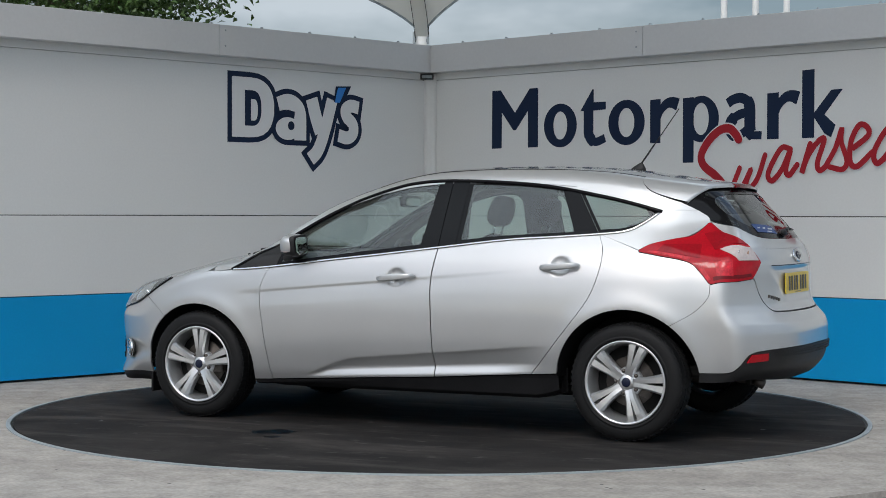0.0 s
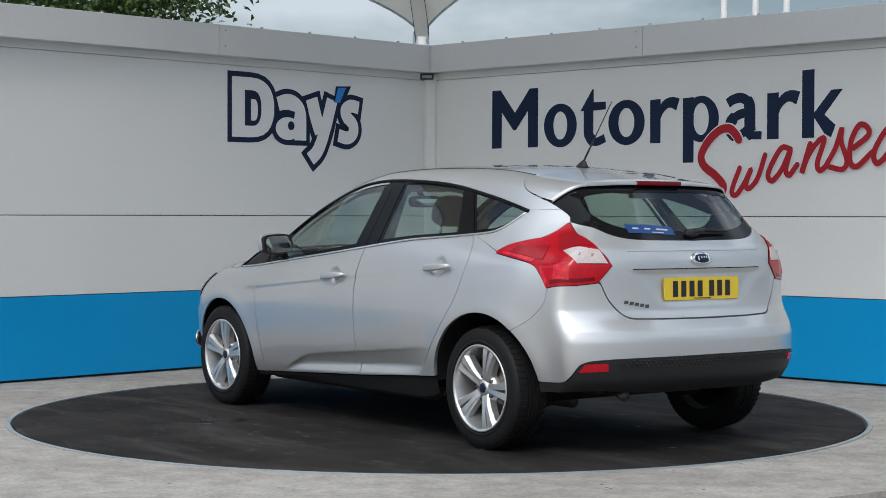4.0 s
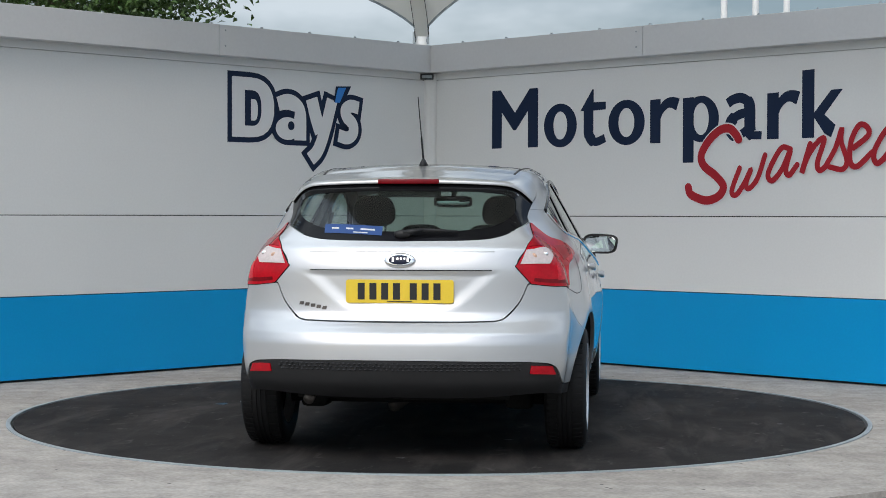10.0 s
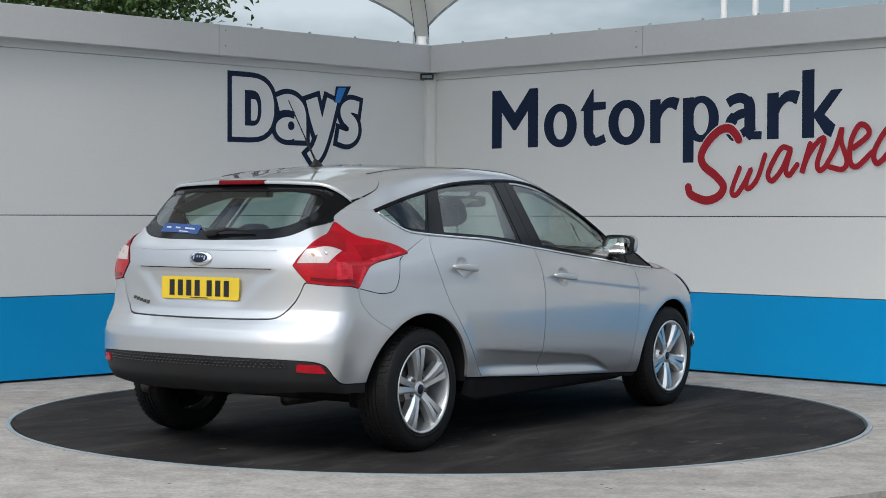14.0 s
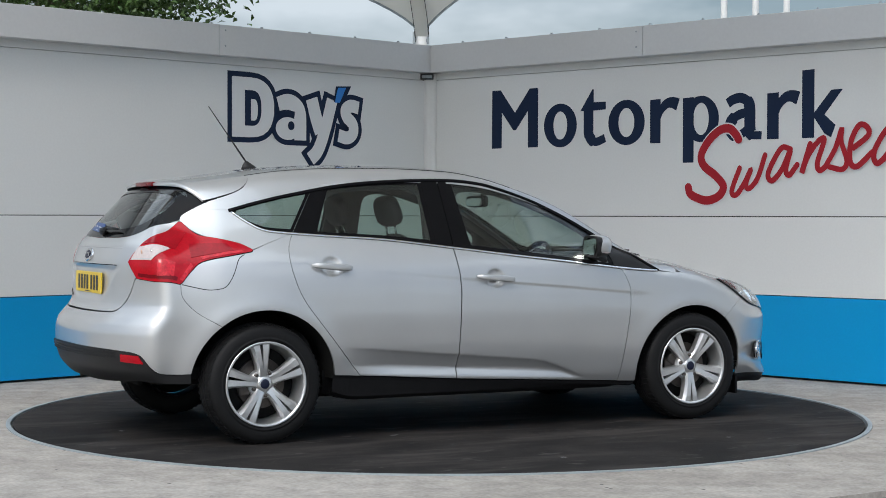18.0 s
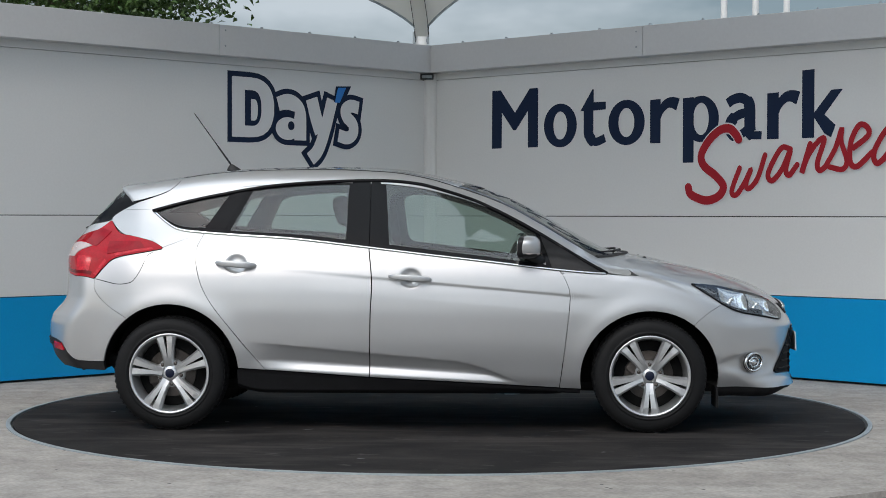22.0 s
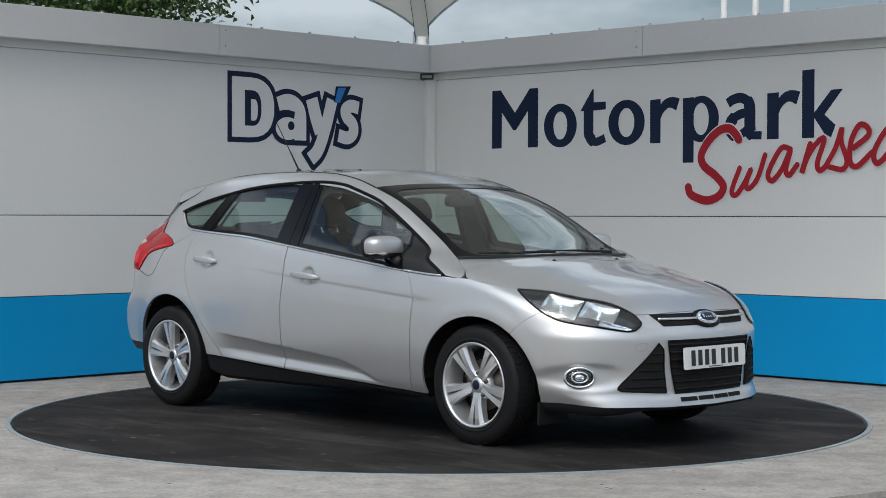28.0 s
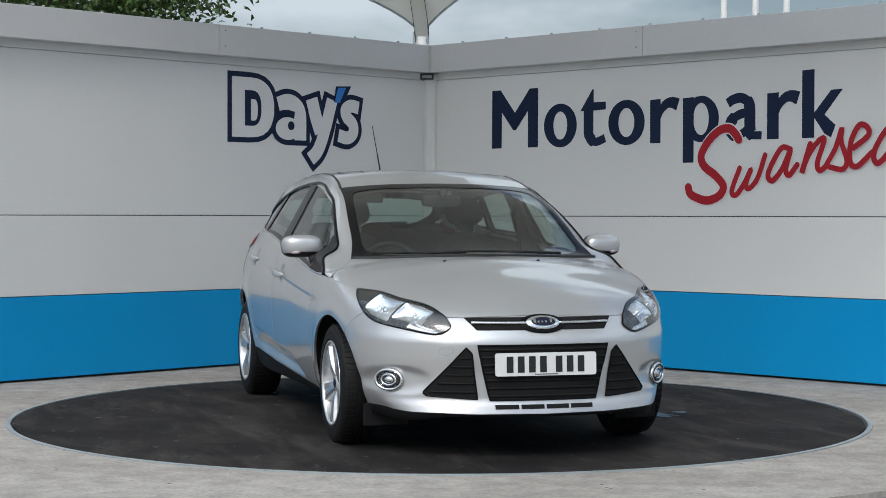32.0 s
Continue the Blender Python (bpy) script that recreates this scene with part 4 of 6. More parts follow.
# shared lines on the left flank
GAP_B = [(-.214, .298), (-.207, .638), (-.200, .823), (-.220, 1.012)]
GAP_F = [(.832, .244), (.865, .508), (.888, .743), (.860, .845), (.825, .893)]
GAP_R = [(-.789, .337), (-.94, .517), (-1.108, .732), (-1.17, .885), (-1.178, 1.007), (-1.143, 1.092)]
BELT_F = [(-.220, 1.012), (.129, .971), (.442, .937), (.630, .915), (.825, .893)]
BELT_R = [(-1.143, 1.092), (-.896, 1.075), (-.617, 1.057), (-.220, 1.012)]
DLO_TOP = [(-1.455, 1.220), (-1.303, 1.261), (-1.116, 1.303), (-.803, 1.358), (-.487, 1.384), (-.169, 1.392), (.022, 1.377), (.150, 1.348),
           (.341, 1.288), (.478, 1.228), (.60, 1.166), (.735, 1.090), (.86, 1.014), (.98, .942), (1.090, .882)]
DLO_LOW = [(-1.143, 1.092), (-1.283, 1.108), (-1.362, 1.146), (-1.455, 1.220)]
dlo_z = curve(DLO_TOP)
belt_z = curve(BELT_R + BELT_F[1:] + [(1.165, .864)])
HATCH_SIDE = [(-1.702, .602, 1.158), (-1.690, .598, 1.190), (-1.634, .600, 1.222), (-1.546, .611, 1.262)]
SPOILER_SEAM = [(-1.546, .611, 1.262), (-1.480, .618, 1.282), (-1.370, .612, 1.325), (-1.318, .575, 1.375), (-1.308, .500, 1.398)]
DITCH = [(-1.308, .500), (-1.0, .520), (-.5, .540), (-.1, .558), (.12, .572), (.262, .588)]
SCREEN_SIDE = [(.262, .588, 1.352), (.47, .606, 1.275), (.682, .636, 1.168), (.89, .664, 1.052), (1.04, .702, .968)]
SCREEN_BASE = [(1.04, .702, .968), (1.130, .520, .975), (1.215, .25, .975), (1.248, 0, .972)]
HOOD_SIDE = [(1.04, .702, .968), (1.19, .800, .897), (1.256, .852, .863), (1.362, .846, .845), (1.475, .825, .828), (1.556, .785, .815)]
LAMP_TOP = [(1.556, .785, .815), (1.67, .705, .806), (1.82, .627, .776), (1.943, .528, .746), (2.047, .463, .693)]
HOOD_FRONT = [(2.047, .463, .693), (2.085, .357, .692), (2.112, .18, .698), (2.122, 0, .700)]
LAMP_LOW = [(1.560, .790, .808), (1.637, .812, .774), (1.736, .806, .712), (1.831, .767, .668), (1.970, .652, .637), (2.066, .543, .616), (2.088, .494, .618)]
GLASS_LOW = [(-1.702, .602, 1.166), (-1.817, .559, 1.130), (-1.898, .461, 1.086), (-1.939, .298, 1.069), (-1.956, 0, 1.064)]


def build_flanks():
    made = {}
    # doors
    g = coons(side([(-.214, .298), (.3, .272), (.832, .244)]), side(BELT_F), side(GAP_B), side(GAP_F), 84, 96)
    made["front"] = both_sides("front_door", g, PAINT, gap=.0032)
    both_sides("inner_trim", g, CABIN_PLASTIC, made["front"], "dark inner door trim", out=-.055, rim=0)
    g = coons(side([(-.789, .337), (-.5, .318), (-.214, .298)]), side(BELT_R), side(GAP_R), side(GAP_B), 76, 96)
    made["rear"] = both_sides("rear_door", g, PAINT, gap=.0032)
    both_sides("inner_trim", g, CABIN_PLASTIC, made["rear"], "dark inner door trim", out=-.055, rim=0)
    # fender and quarter panel: each runs from its wheel arch out to the door gap and the shoulder
    top_line = side([(.825, .893), (1.0, .879), (1.165, .866), (1.256, .863), (1.40, .840), (1.556, .814)], [(1.558, .812), (1.637, .774), (1.728, .712)])
    g = coons(side(arch(1.324, .31, .38, .362, 190, 51)), bent(side(GAP_F), top_line, 70),
              side([(.950, .240), (.832, .244)]), side([(1.563, .5915), (1.640, .655), (1.728, .710)]), 70, 34)
    both_sides("front_fender", g, PAINT, gap=.001, rim=.012)
    top_line = side([(-1.143, 1.092), (-1.25, 1.055), (-1.381, 1.004)], [(-1.383, 1.002), (-1.497, .978), (-1.639, .952), (-1.70, .905), (-1.757, .834)])
    g = coons(side(arch(-1.322, .314, .385, .383, 5, 128)), bent(side(GAP_R), top_line, 80),
              side([(-.939, .347), (-.789, .337)]), side([(-1.559, .616), (-1.68, .69), (-1.748, .765), (-1.757, .834)]), 80, 40)
    quarters = both_sides("quarter_panel", g, PAINT, gap=.0015, rim=.02)
    g = coons(side([(-1.143, 1.092), (-1.25, 1.055), (-1.381, 1.006)], [(-1.383, 1.008), (-1.435, 1.040), (-1.615, 1.085), (-1.702, 1.156)]),
              side([(-1.455, 1.220), (-1.634, 1.222)]), side(DLO_LOW), free(HATCH_SIDE[:3]), 40, 16)
    both_sides("rear_pillar", g, PAINT, gap=0.0, label="silver rear pillar panel")
    # rail: A-pillar, roof rail and upper rear pillar in one
    g = coons(side(DLO_TOP), np.concatenate([on_top(spline(DITCH, 10)), free(SCREEN_SIDE)]),
              np.concatenate([side([(-1.455, 1.220), (-1.634, 1.222)]), free(HATCH_SIDE[2:]), free(SPOILER_SEAM)]),
              free([(1.090, .862, .882), (1.165, .860, .868), (1.22, .853, .866), (1.19, .800, .897), (1.04, .702, .968)]), 110, 22)
    r = both_sides("side_frame", g, PAINT, gap=.001, label="silver roof rail and windscreen pillar")
    both_sides("pillar_trim", g, PILLAR_GREY, r, "grey inner pillar trim", out=-.04, rim=0)
    # black roof ditch strip
    for s in (1, -1):
        line = on_top(spline([(x, y - .004) for x, y in DITCH], 8))
        line = (line - normals(line) * .0085) * [1, s, 1]
        bm = tube(bmesh.new(), line, .0115, 8)
        car_part("roof_strip", bm, BLACK_PLASTIC, None, "black roof ditch moulding")
    # side glass with black borders
    top = lambda a, b: [(x, float(dlo_z(x)) - .004) for x in np.linspace(a, b, 8)]
    low = lambda a, b: [(x, float(belt_z(x)) + .006) for x in np.linspace(a, b, 6)]
    panes = (("side_window", low(-.134, .79), top(-.170, .72), 32, 16, SIDE_GLASS),
             ("side_window", low(-1.035, -.320), top(-.905, -.325), 26, 16, SIDE_GLASS))
    for name, lo, hi, nu, nv, mat in panes:
        g = coons(side(lo), side(hi), side([lo[0], hi[0]]), side([lo[-1], hi[-1]]), nu, nv)
        w = both_sides(name, g, mat, out=-.004, rim=0, keep=inner_cells, label="tinted side window pane")
        for ob in w:
            ob.visible_shadow = False
        both_sides("window_seal", g, BLACK_TRIM, w, "black window seal", out=-.002, rim=.01, keep=outer_cells)
        for f, pane in zip((False, True), w):
            car_part("inner_frame", border(g, .455, .05, .90, 7, out=-.030, flip_y=f), CABIN_PLASTIC, pane, "dark inner door frame with rounded corners")
    g = coons(side([(-1.138, 1.097), (-1.283, 1.114), (-1.362, 1.150), (-1.440, 1.212)]), side(top(-.985, -1.440)),
              side([(-1.138, 1.097), (-.985, float(dlo_z(-.985)) - .004)]), side([(-1.440, 1.212), (-1.440, 1.220)]), 20, 12)
    w = both_sides("quarter_window", g, SIDE_GLASS, out=-.004, rim=0, keep=inner_cells, label="small tinted quarter window")
    for ob in w:
        ob.visible_shadow = False
    both_sides("window_seal", g, BLACK_TRIM, w, "black window seal", out=-.002, rim=.01, keep=outer_cells)
    # black pillars between the panes and the black sail in front of the mirror
    for name, lo, hi in (("pillar_cover", low(-.320, -.220), top(-.325, -.225)), ("pillar_cover", low(-.216, -.134), top(-.221, -.170)),
                         ("pillar_cover", low(-1.136, -1.035), top(-.983, -.905))):
        g = coons(side(lo), side(hi), side([lo[0], hi[0]]), side([lo[-1], hi[-1]]), 6, 20)
        both_sides(name, g, BLACK_TRIM, out=.001, rim=.012, label="glossy black pillar cover")
    lo, hi = low(.79, 1.080), top(.72, 1.080)
    g = coons(side(lo), side(hi), side([lo[0], hi[0]]), side([lo[-1], hi[-1]]), 16, 10)
    both_sides("mirror_sail", g, BLACK_PLASTIC, out=.001, rim=.012, label="black sail panel behind the mirror")
    # bright belt strip and black upper frame line
    for s in (1, -1):
        for name, pts, r, mat, lab in (
                ("belt_strip", on_side(spline([(1.085, .874), (1.0, .878)] + BELT_F[::-1] + BELT_R[::-1][1:] + DLO_LOW[1:-1] + [(-1.44, 1.205)], 6)), .0085, CHROME, "bright belt strip under the side windows"),
                ("frame_strip", on_side(spline([(x, h - .008) for x, h in DLO_TOP], 6)), .0105, BLACK_TRIM, "black frame over the side windows")):
            bm = tube(bmesh.new(), pts * [1, s, 1], r, 8)
            car_part(name, bm, mat, None, lab)
    # sills
    z = curve([(-.945, .344), (-.80, .337), (-.234, .299), (.823, .245), (.945, .238)])
    xs = np.linspace(-.945, .945, 60)
    for s in (1, -1):
        bm = bmesh.new()
        rows = []
        for x in xs:
            y = float(side_width(np.array(x), np.array(float(z(x)))))
            lift = .035 * max(0.0, (abs(x) - .80) / .145) ** 1.5
            prof = [(y - .006, float(z(x)) - .004), (y - .012, float(z(x)) - .02), (y - .030, min(.225 + lift, float(z(x)) - .024)), (y - .055, min(.206 + lift, float(z(x)) - .03)), (y - .16, .200 + lift), (y - .16, float(z(x)) + .02)]
            rows.append([bm.verts.new((x, s * a, b)) for a, b in prof])
        for p, q in zip(rows, rows[1:]):
            for k in range(5):
                bm.faces.new((p[k], p[k + 1], q[k + 1], q[k]))
        bmesh.ops.recalc_face_normals(bm, faces=bm.faces)
        car_part("sill", bm, SLAT_BLACK, None, "black plastic sill under the doors", smooth=False)
    # door handles: a body-coloured bar over a shallow cup
    for doors, x0, x1, z0, z1 in ((made["front"], -.110, .130, .858, .838), (made["rear"], -1.068, -.836, .928, .911)):
        for s, door in zip((1, -1), doors):
            xc, zc = (x0 + x1) / 2, (z0 + z1) / 2
            p = on_side([(xc - .10, zc)])[0]
            tilt = math.degrees(math.atan2(z1 - z0, x1 - x0))
            m = pose(xc, s * p[1], zc, 0, -tilt, 0)
            bm = bmesh.new()
            bmesh.ops.create_uvsphere(bm, u_segments=20, v_segments=12, radius=1)
            for q in bm.verts:
                x, y, zz = q.co
                x, y, zz = [math.copysign(abs(q2) ** .6, q2) for q2 in (x, y, zz)]
                k = abs(x) ** 5
                q.co = m @ Vector((x * (x1 - x0) / 2, s * (.036 - .026 * k) + y * .012, zz * (.0185 - .003 * (x < 0) * abs(x))))
            car_part("door_handle", bm, PAINT, door, "body-coloured bar handle")
    # fuel flap on the car's right
    flap = on_side(spline([(-1.420, .985), (-1.454, .960), (-1.490, .880), (-1.531, .823), (-1.580, .808), (-1.630, .807), (-1.700, .822), (-1.750, .834)], 8)) * [1, -1, 1]
    nr = normals(flap)
    bm = tube(bmesh.new(), flap - nr * .0012, .0026, 6)
    car_part("fuel_flap_seam", bm, BLACK_TRIM, quarters[1], "dark seam of the fuel flap")
    return made


flanks = build_flanks()


def build_top():
    hood = coons(mirrored(free(HOOD_FRONT)), mirrored(free(SCREEN_BASE)), free(HOOD_SIDE, LAMP_TOP)[::-1],
                 free(HOOD_SIDE, LAMP_TOP)[::-1] * [1, -1, 1], 56, 60)
    h = car_part("bonnet", shell(hood, gap=.0025, rim=.02), PAINT, None, "silver bonnet with soft creases")
    for s in (1, -1):
        p = settle(np.array([[1.335, s * .262, .945]]))[0]
        bm = bmesh.new()
        bmesh.ops.create_uvsphere(bm, u_segments=10, v_segments=6, radius=1, matrix=Matrix.Translation(p) @ Matrix.Diagonal((.013, .010, .008, 1)))
        car_part("washer_jet", bm, BLACK_PLASTIC, h, "black washer jet")
    ditch = on_top(spline(DITCH, 10))
    front = free([(.262, .588, 1.352), (.295, .35, 1.372), (.318, .15, 1.380), (.325, 0, 1.382)])
    rear = on_top(spline([(-1.308, .500), (-1.310, .3), (-1.312, 0)], 10))
    g = coons(mirrored(rear), mirrored(front), ditch, ditch * [1, -1, 1], 40, 50)
    roof = car_part("roof", shell(g, gap=.001, rim=.02), PAINT, None, "silver roof panel")
    car_part("headlining", shell(g, out=-.045, rim=0), HEADLINER, roof, "pale grey headlining")
    # windscreen
    g = coons(mirrored(free(SCREEN_BASE)), mirrored(front), free(SCREEN_SIDE)[::-1], free(SCREEN_SIDE)[::-1] * [1, -1, 1], 56, 40)
    w = car_part("windscreen", shell(g, out=-.004, rim=0), GLASS, None, "tinted laminated windscreen")
    w.visible_shadow = False
    car_part("screen_border", border(g, .462, .045, .915, 9), FRIT, w, "black windscreen border")
    # cowl and wipers
    base = free(SCREEN_BASE)
    bm = tube(bmesh.new(), mirrored(base), .011, 8)
    car_part("cowl", bm, BLACK_PLASTIC, None, "black cowl along the windscreen foot")
    for a, b, c in (((1.13, .47, 1.0), (1.185, .10, .992), (1.165, -.20, 1.006)), ((1.20, -.10, .985), (1.14, -.40, .995), (1.07, -.58, .99))):
        pts = settle(np.array([a, b, c], float))
        bm = bmesh.new()
        nn = normals(pts)
        pts = pts + nn * .014
        rod(bm, pts[0], pts[1], .008, .006, 6)
        rod(bm, pts[1], pts[2], .006, .004, 6)
        car_part("wiper", bm, BLACK_PLASTIC, w, "black wiper blade and arm")
    # roof spoiler: the roof's end drawn out over the rear window
    tail_edge = free([(-1.546, .611, 1.262), (-1.600, .570, 1.318), (-1.645, .45, 1.346), (-1.672, .25, 1.358), (-1.682, 0, 1.361)])
    seam = free(SPOILER_SEAM)
    g = coons(mirrored(tail_edge), mirrored(rear), seam, seam * [1, -1, 1], 44, 20)
    v = np.linspace(1, 0, g.shape[0])[:, None]
    g[..., 0] -= .035 * v ** 2
    g[..., 2] += .004 * v ** 2
    bm = bmesh.new()
    hh, ww = g.shape[:2]
    vv = [[bm.verts.new(g[i, j]) for j in range(ww)] for i in range(hh)]
    lo = [bm.verts.new(g[0, j] + [.005, 0, -.011]) for j in range(ww)]
    for i in range(hh - 1):
        for j in range(ww - 1):
            bm.faces.new((vv[i][j], vv[i][j + 1], vv[i + 1][j + 1], vv[i + 1][j]))
    for j in range(ww - 1):
        bm.faces.new((lo[j], lo[j + 1], vv[0][j + 1], vv[0][j]))
    bmesh.ops.recalc_face_normals(bm, faces=bm.faces)
    sp = car_part("spoiler", bm, PAINT, None, "silver roof spoiler over the rear window")
    bm = bmesh.new()
    a = [bm.verts.new(g[0, j] + [.005, 0, -.0108]) for j in range(ww)]
    b = [bm.verts.new(g[0, j] + [.10, 0, -.004]) for j in range(ww)]
    for j in range(ww - 1):
        bm.faces.new((a[j], a[j + 1], b[j + 1], b[j]))
    car_part("spoiler_underside", bm, BLACK_PLASTIC, sp, "black underside of the spoiler")
    bm = bmesh.new()
    c = g[0][ww // 2]
    box(bm, c[0] - .003, c[0] + .05, -.152, .152, c[2] - .014, c[2] + .010, .005)
    car_part("brake_lamp", bm, DEEP_RED, sp, "red high-level brake lamp")
    bm = box(bmesh.new(), -1.690, -1.640, -.155, .155, 1.280, 1.345, .008)
    car_part("lamp_housing", bm, CABIN_PLASTIC, sp, "dark housing of the brake lamp behind the glass", False)
    # aerial
    p = on_top([(-1.105, 0.0)])[0]
    bm = bmesh.new()
    bmesh.ops.create_uvsphere(bm, u_segments=16, v_segments=10, radius=1)
    for q in bm.verts:
        k = max(0, q.co.z)
        q.co = Vector((p[0] + .010 + q.co.x * (.052 - .030 * k) - .022 * k, q.co.y * (.026 - .016 * k), p[2] - .004 + max(q.co.z, 0) * .046))
    an = car_part("aerial", bm, BLACK_PLASTIC, None, "black roof aerial with a thin whip")
    tip = Vector((p[0] - .235, 0, p[2] + .345))
    foot = Vector((p[0] - .008, 0, p[2] + .03))
    bm = bmesh.new()
    rod(bm, foot, foot.lerp(tip, .36), .0055, .0048, 8)
    rod(bm, foot.lerp(tip, .36), tip, .0032, .0026, 6)
    car_part("whip", bm, BLACK_PLASTIC, an, "thin black whip")


build_top()


def build_front():
    low = free([(1.700, .800, .238), (1.85, .745, .236), (2.009, .659, .236), (2.13, .47, .232), (2.189, .30, .228), (2.222, 0, .226)])
    up = free([(1.728, .812, .710), (1.831, .767, .668), (1.970, .652, .637), (2.066, .543, .616), (2.088, .494, .618)],
              [(2.088, .492, .620), (2.092, .482, .640), (2.083, .474, .662), (2.050, .466, .688)], [(2.049, .461, .692)] + HOOD_FRONT[1:])
    edge = side(arch(1.324, .31, .38, .362, -10, 51), [(1.563, .5915), (1.640, .655), (1.728, .708)])
    g = coons(mirrored(low), mirrored(up), edge, edge * [1, -1, 1], 150, 50, 7)
    bump = car_part("front_bumper", shell(g, gap=.001, rim=.01), PAINT, None, "silver front bumper")

    def patch(outline4, nu, nv, out, name, mat, label, parent=bump, both=True, rim=.01):
        a, b, c, d = outline4   # low left, low right, high right, high left as (y, z)
        line = lambda p, q: on_end(spline([p, q], 12), True)
        gg = coons(line(a, b), line(d, c), line(a, d), line(b, c), nu, nv)
        obs = []
        for f in ((False, True) if both else (False,)):
            obs.append(car_part(name, shell(gg, out=out, flip_y=f, rim=rim), mat, parent, label))
        return gg, obs

    def outline_tube(corners, r, mat, name, label, parent, flip=1, lift=.004):
        c = list(corners)
        pts = []
        for p, q in zip(c, c[1:] + c[:1]):
            pts.append(on_end(spline([p, q], 10), True)[:-1])
        pts = np.concatenate(pts)
        pts = (pts + normals(pts) * lift) * [1, flip, 1]
        bm = tube(bmesh.new(), pts, r, 8, closed=True)
        return car_part(name, bm, mat, parent, label)
    # lower grille: black well, slats, bright lip
    G = [(-.272, .292), (.272, .292), (.335, .560), (-.335, .560)]
    _, (well,) = patch(G, 24, 14, .003, "lower_grille", UNDERBODY, "black lower grille", both=False)
    for k in range(7):
        t = (k + .6) / 7.2
        z = .290 + .272 * t
        hw = .268 + .062 * t
        pts = on_end(spline([(-hw, z), (0, z), (hw, z)], 12), True)
        nn = normals(pts)
        bm = tube(bmesh.new(), pts + nn * .006, .0055, 6)
        car_part("slat", bm, SLAT_BLACK, well)
    outline_tube(G, .0045, BLACK_TRIM, "grille_frame", "black frame around the grille", well)
    # side grilles
    for s in (1, -1):
        S = [(.330, .297), (.560, .312), (.572, .330), (.388, .550), (.360, .520)]
        pts2 = S if s > 0 else [(-y, z) for y, z in S]
        gg = coons(on_end(spline([S[0], S[1]], 10), True), on_end(spline([S[4], S[3]], 10), True), on_end(spline([S[0], S[4]], 10), True),
                   on_end(spline([S[1], S[2], (.47, .448), S[3]], 10), True), 14, 14)
        w = car_part("side_grille", shell(gg, out=.003, flip_y=s < 0), UNDERBODY, bump, "black triangular side grille")
        for k in range(5):
            t = (k + .5) / 5.2
            z = .312 + .215 * t
            y0, y1 = .335 + .035 * t, .558 - .16 * t
            pts = on_end(spline([(y0, z), (y1, z)], 10), True)
            nn = normals(pts)
            bm = tube(bmesh.new(), (pts + nn * .006) * [1, s, 1], .0045, 6)
            car_part("slat", bm, SLAT_BLACK, w)
        outline_tube(S, .0035, BLACK_TRIM, "grille_frame", "black frame around the side grille", w, flip=s)
        # fog lamp in its round hollow
        c = on_end([(.702, .382)], True)[0]
        nrm = Vector(normals(c[None])[0])
        nrm = Vector((nrm.x, nrm.y, nrm.z))
        fwd = (nrm + Vector((.25, 0, 0))).normalized()
        q = fwd.to_track_quat("Z", "Y").to_matrix().to_4x4()
        mm = Matrix.Diagonal((1, s, 1, 1)) @ Matrix.Translation(Vector(c) + nrm * .004)

        def shape(name, r, depth, zoff, mat, parent, label, ring=0.0):
            bm = bmesh.new()
            if ring:
                n = 40
                m_ = 8
                vs = []
                for i in range(n):
                    a = 2 * math.pi * i / n
                    vs.append([bm.verts.new(((r + ring * math.cos(2 * math.pi * j / m_)) * math.cos(a), (r * .66 + ring * math.cos(2 * math.pi * j / m_)) * math.sin(a),
                                             zoff + ring * math.sin(2 * math.pi * j / m_))) for j in range(m_)])
                for i in range(n):
                    for j in range(m_):
                        bm.faces.new((vs[i][j], vs[(i + 1) % n][j], vs[(i + 1) % n][(j + 1) % m_], vs[i][(j + 1) % m_]))
            else:
                bmesh.ops.create_uvsphere(bm, u_segments=24, v_segments=12, radius=1, matrix=Matrix.Translation((0, 0, zoff)) @ Matrix.Diagonal((r, r * .70, depth, 1)))
            for v in bm.verts:
                v.co = mm @ (q @ v.co)
            bmesh.ops.recalc_face_normals(bm, faces=bm.faces)
            return car_part(name, bm, mat, parent, label)
        fog = shape("fog_lamp", .080, .012, .000, LAMP_BLACK, bump, "round fog lamp with a chrome ring")
        shape("chrome_ring", .074, 0, .012, CHROME, fog, "chrome ring", ring=.008)
        shape("bulb_ring", .040, 0, .013, CHROME, fog, "bright inner ring", ring=.006)
        shape("bulb_bowl", .026, .012, .010, REFLECTOR, fog, "bright reflector bowl")
        shape("lens", .060, .012, .014, LENS, fog, "clear lens")
    # low slots
    for k in range(4):
        y0 = -.255 + .128 * k
        patch([(y0 + .005, .250), (y0 + .121, .250), (y0 + .121, .270), (y0 + .005, .270)], 6, 3, .003, "low_slot", UNDERBODY, "narrow dark slot in the bumper", both=False)
    # upper slot with a bright bar and an oval badge
    U = [(-.330, .632), (.330, .632), (.380, .690), (-.380, .690)]
    _, (slot,) = patch(U, 24, 6, .004, "upper_grille", UNDERBODY, "black upper grille slot", both=False)
    for s in (1, -1):
        pts = on_end(spline([(s * .085, .661), (s * .2, .661), (s * .352, .663)], 10), True)
        nn = normals(pts)
        bm = tube(bmesh.new(), pts + nn * .010, .0075, 8)
        car_part("bright_bar", bm, CHROME, slot, "chrome grille bar")
    c = on_end([(0, .662)], True)[0]
    n0 = Vector(normals(c[None])[0])
    bm = bmesh.new()
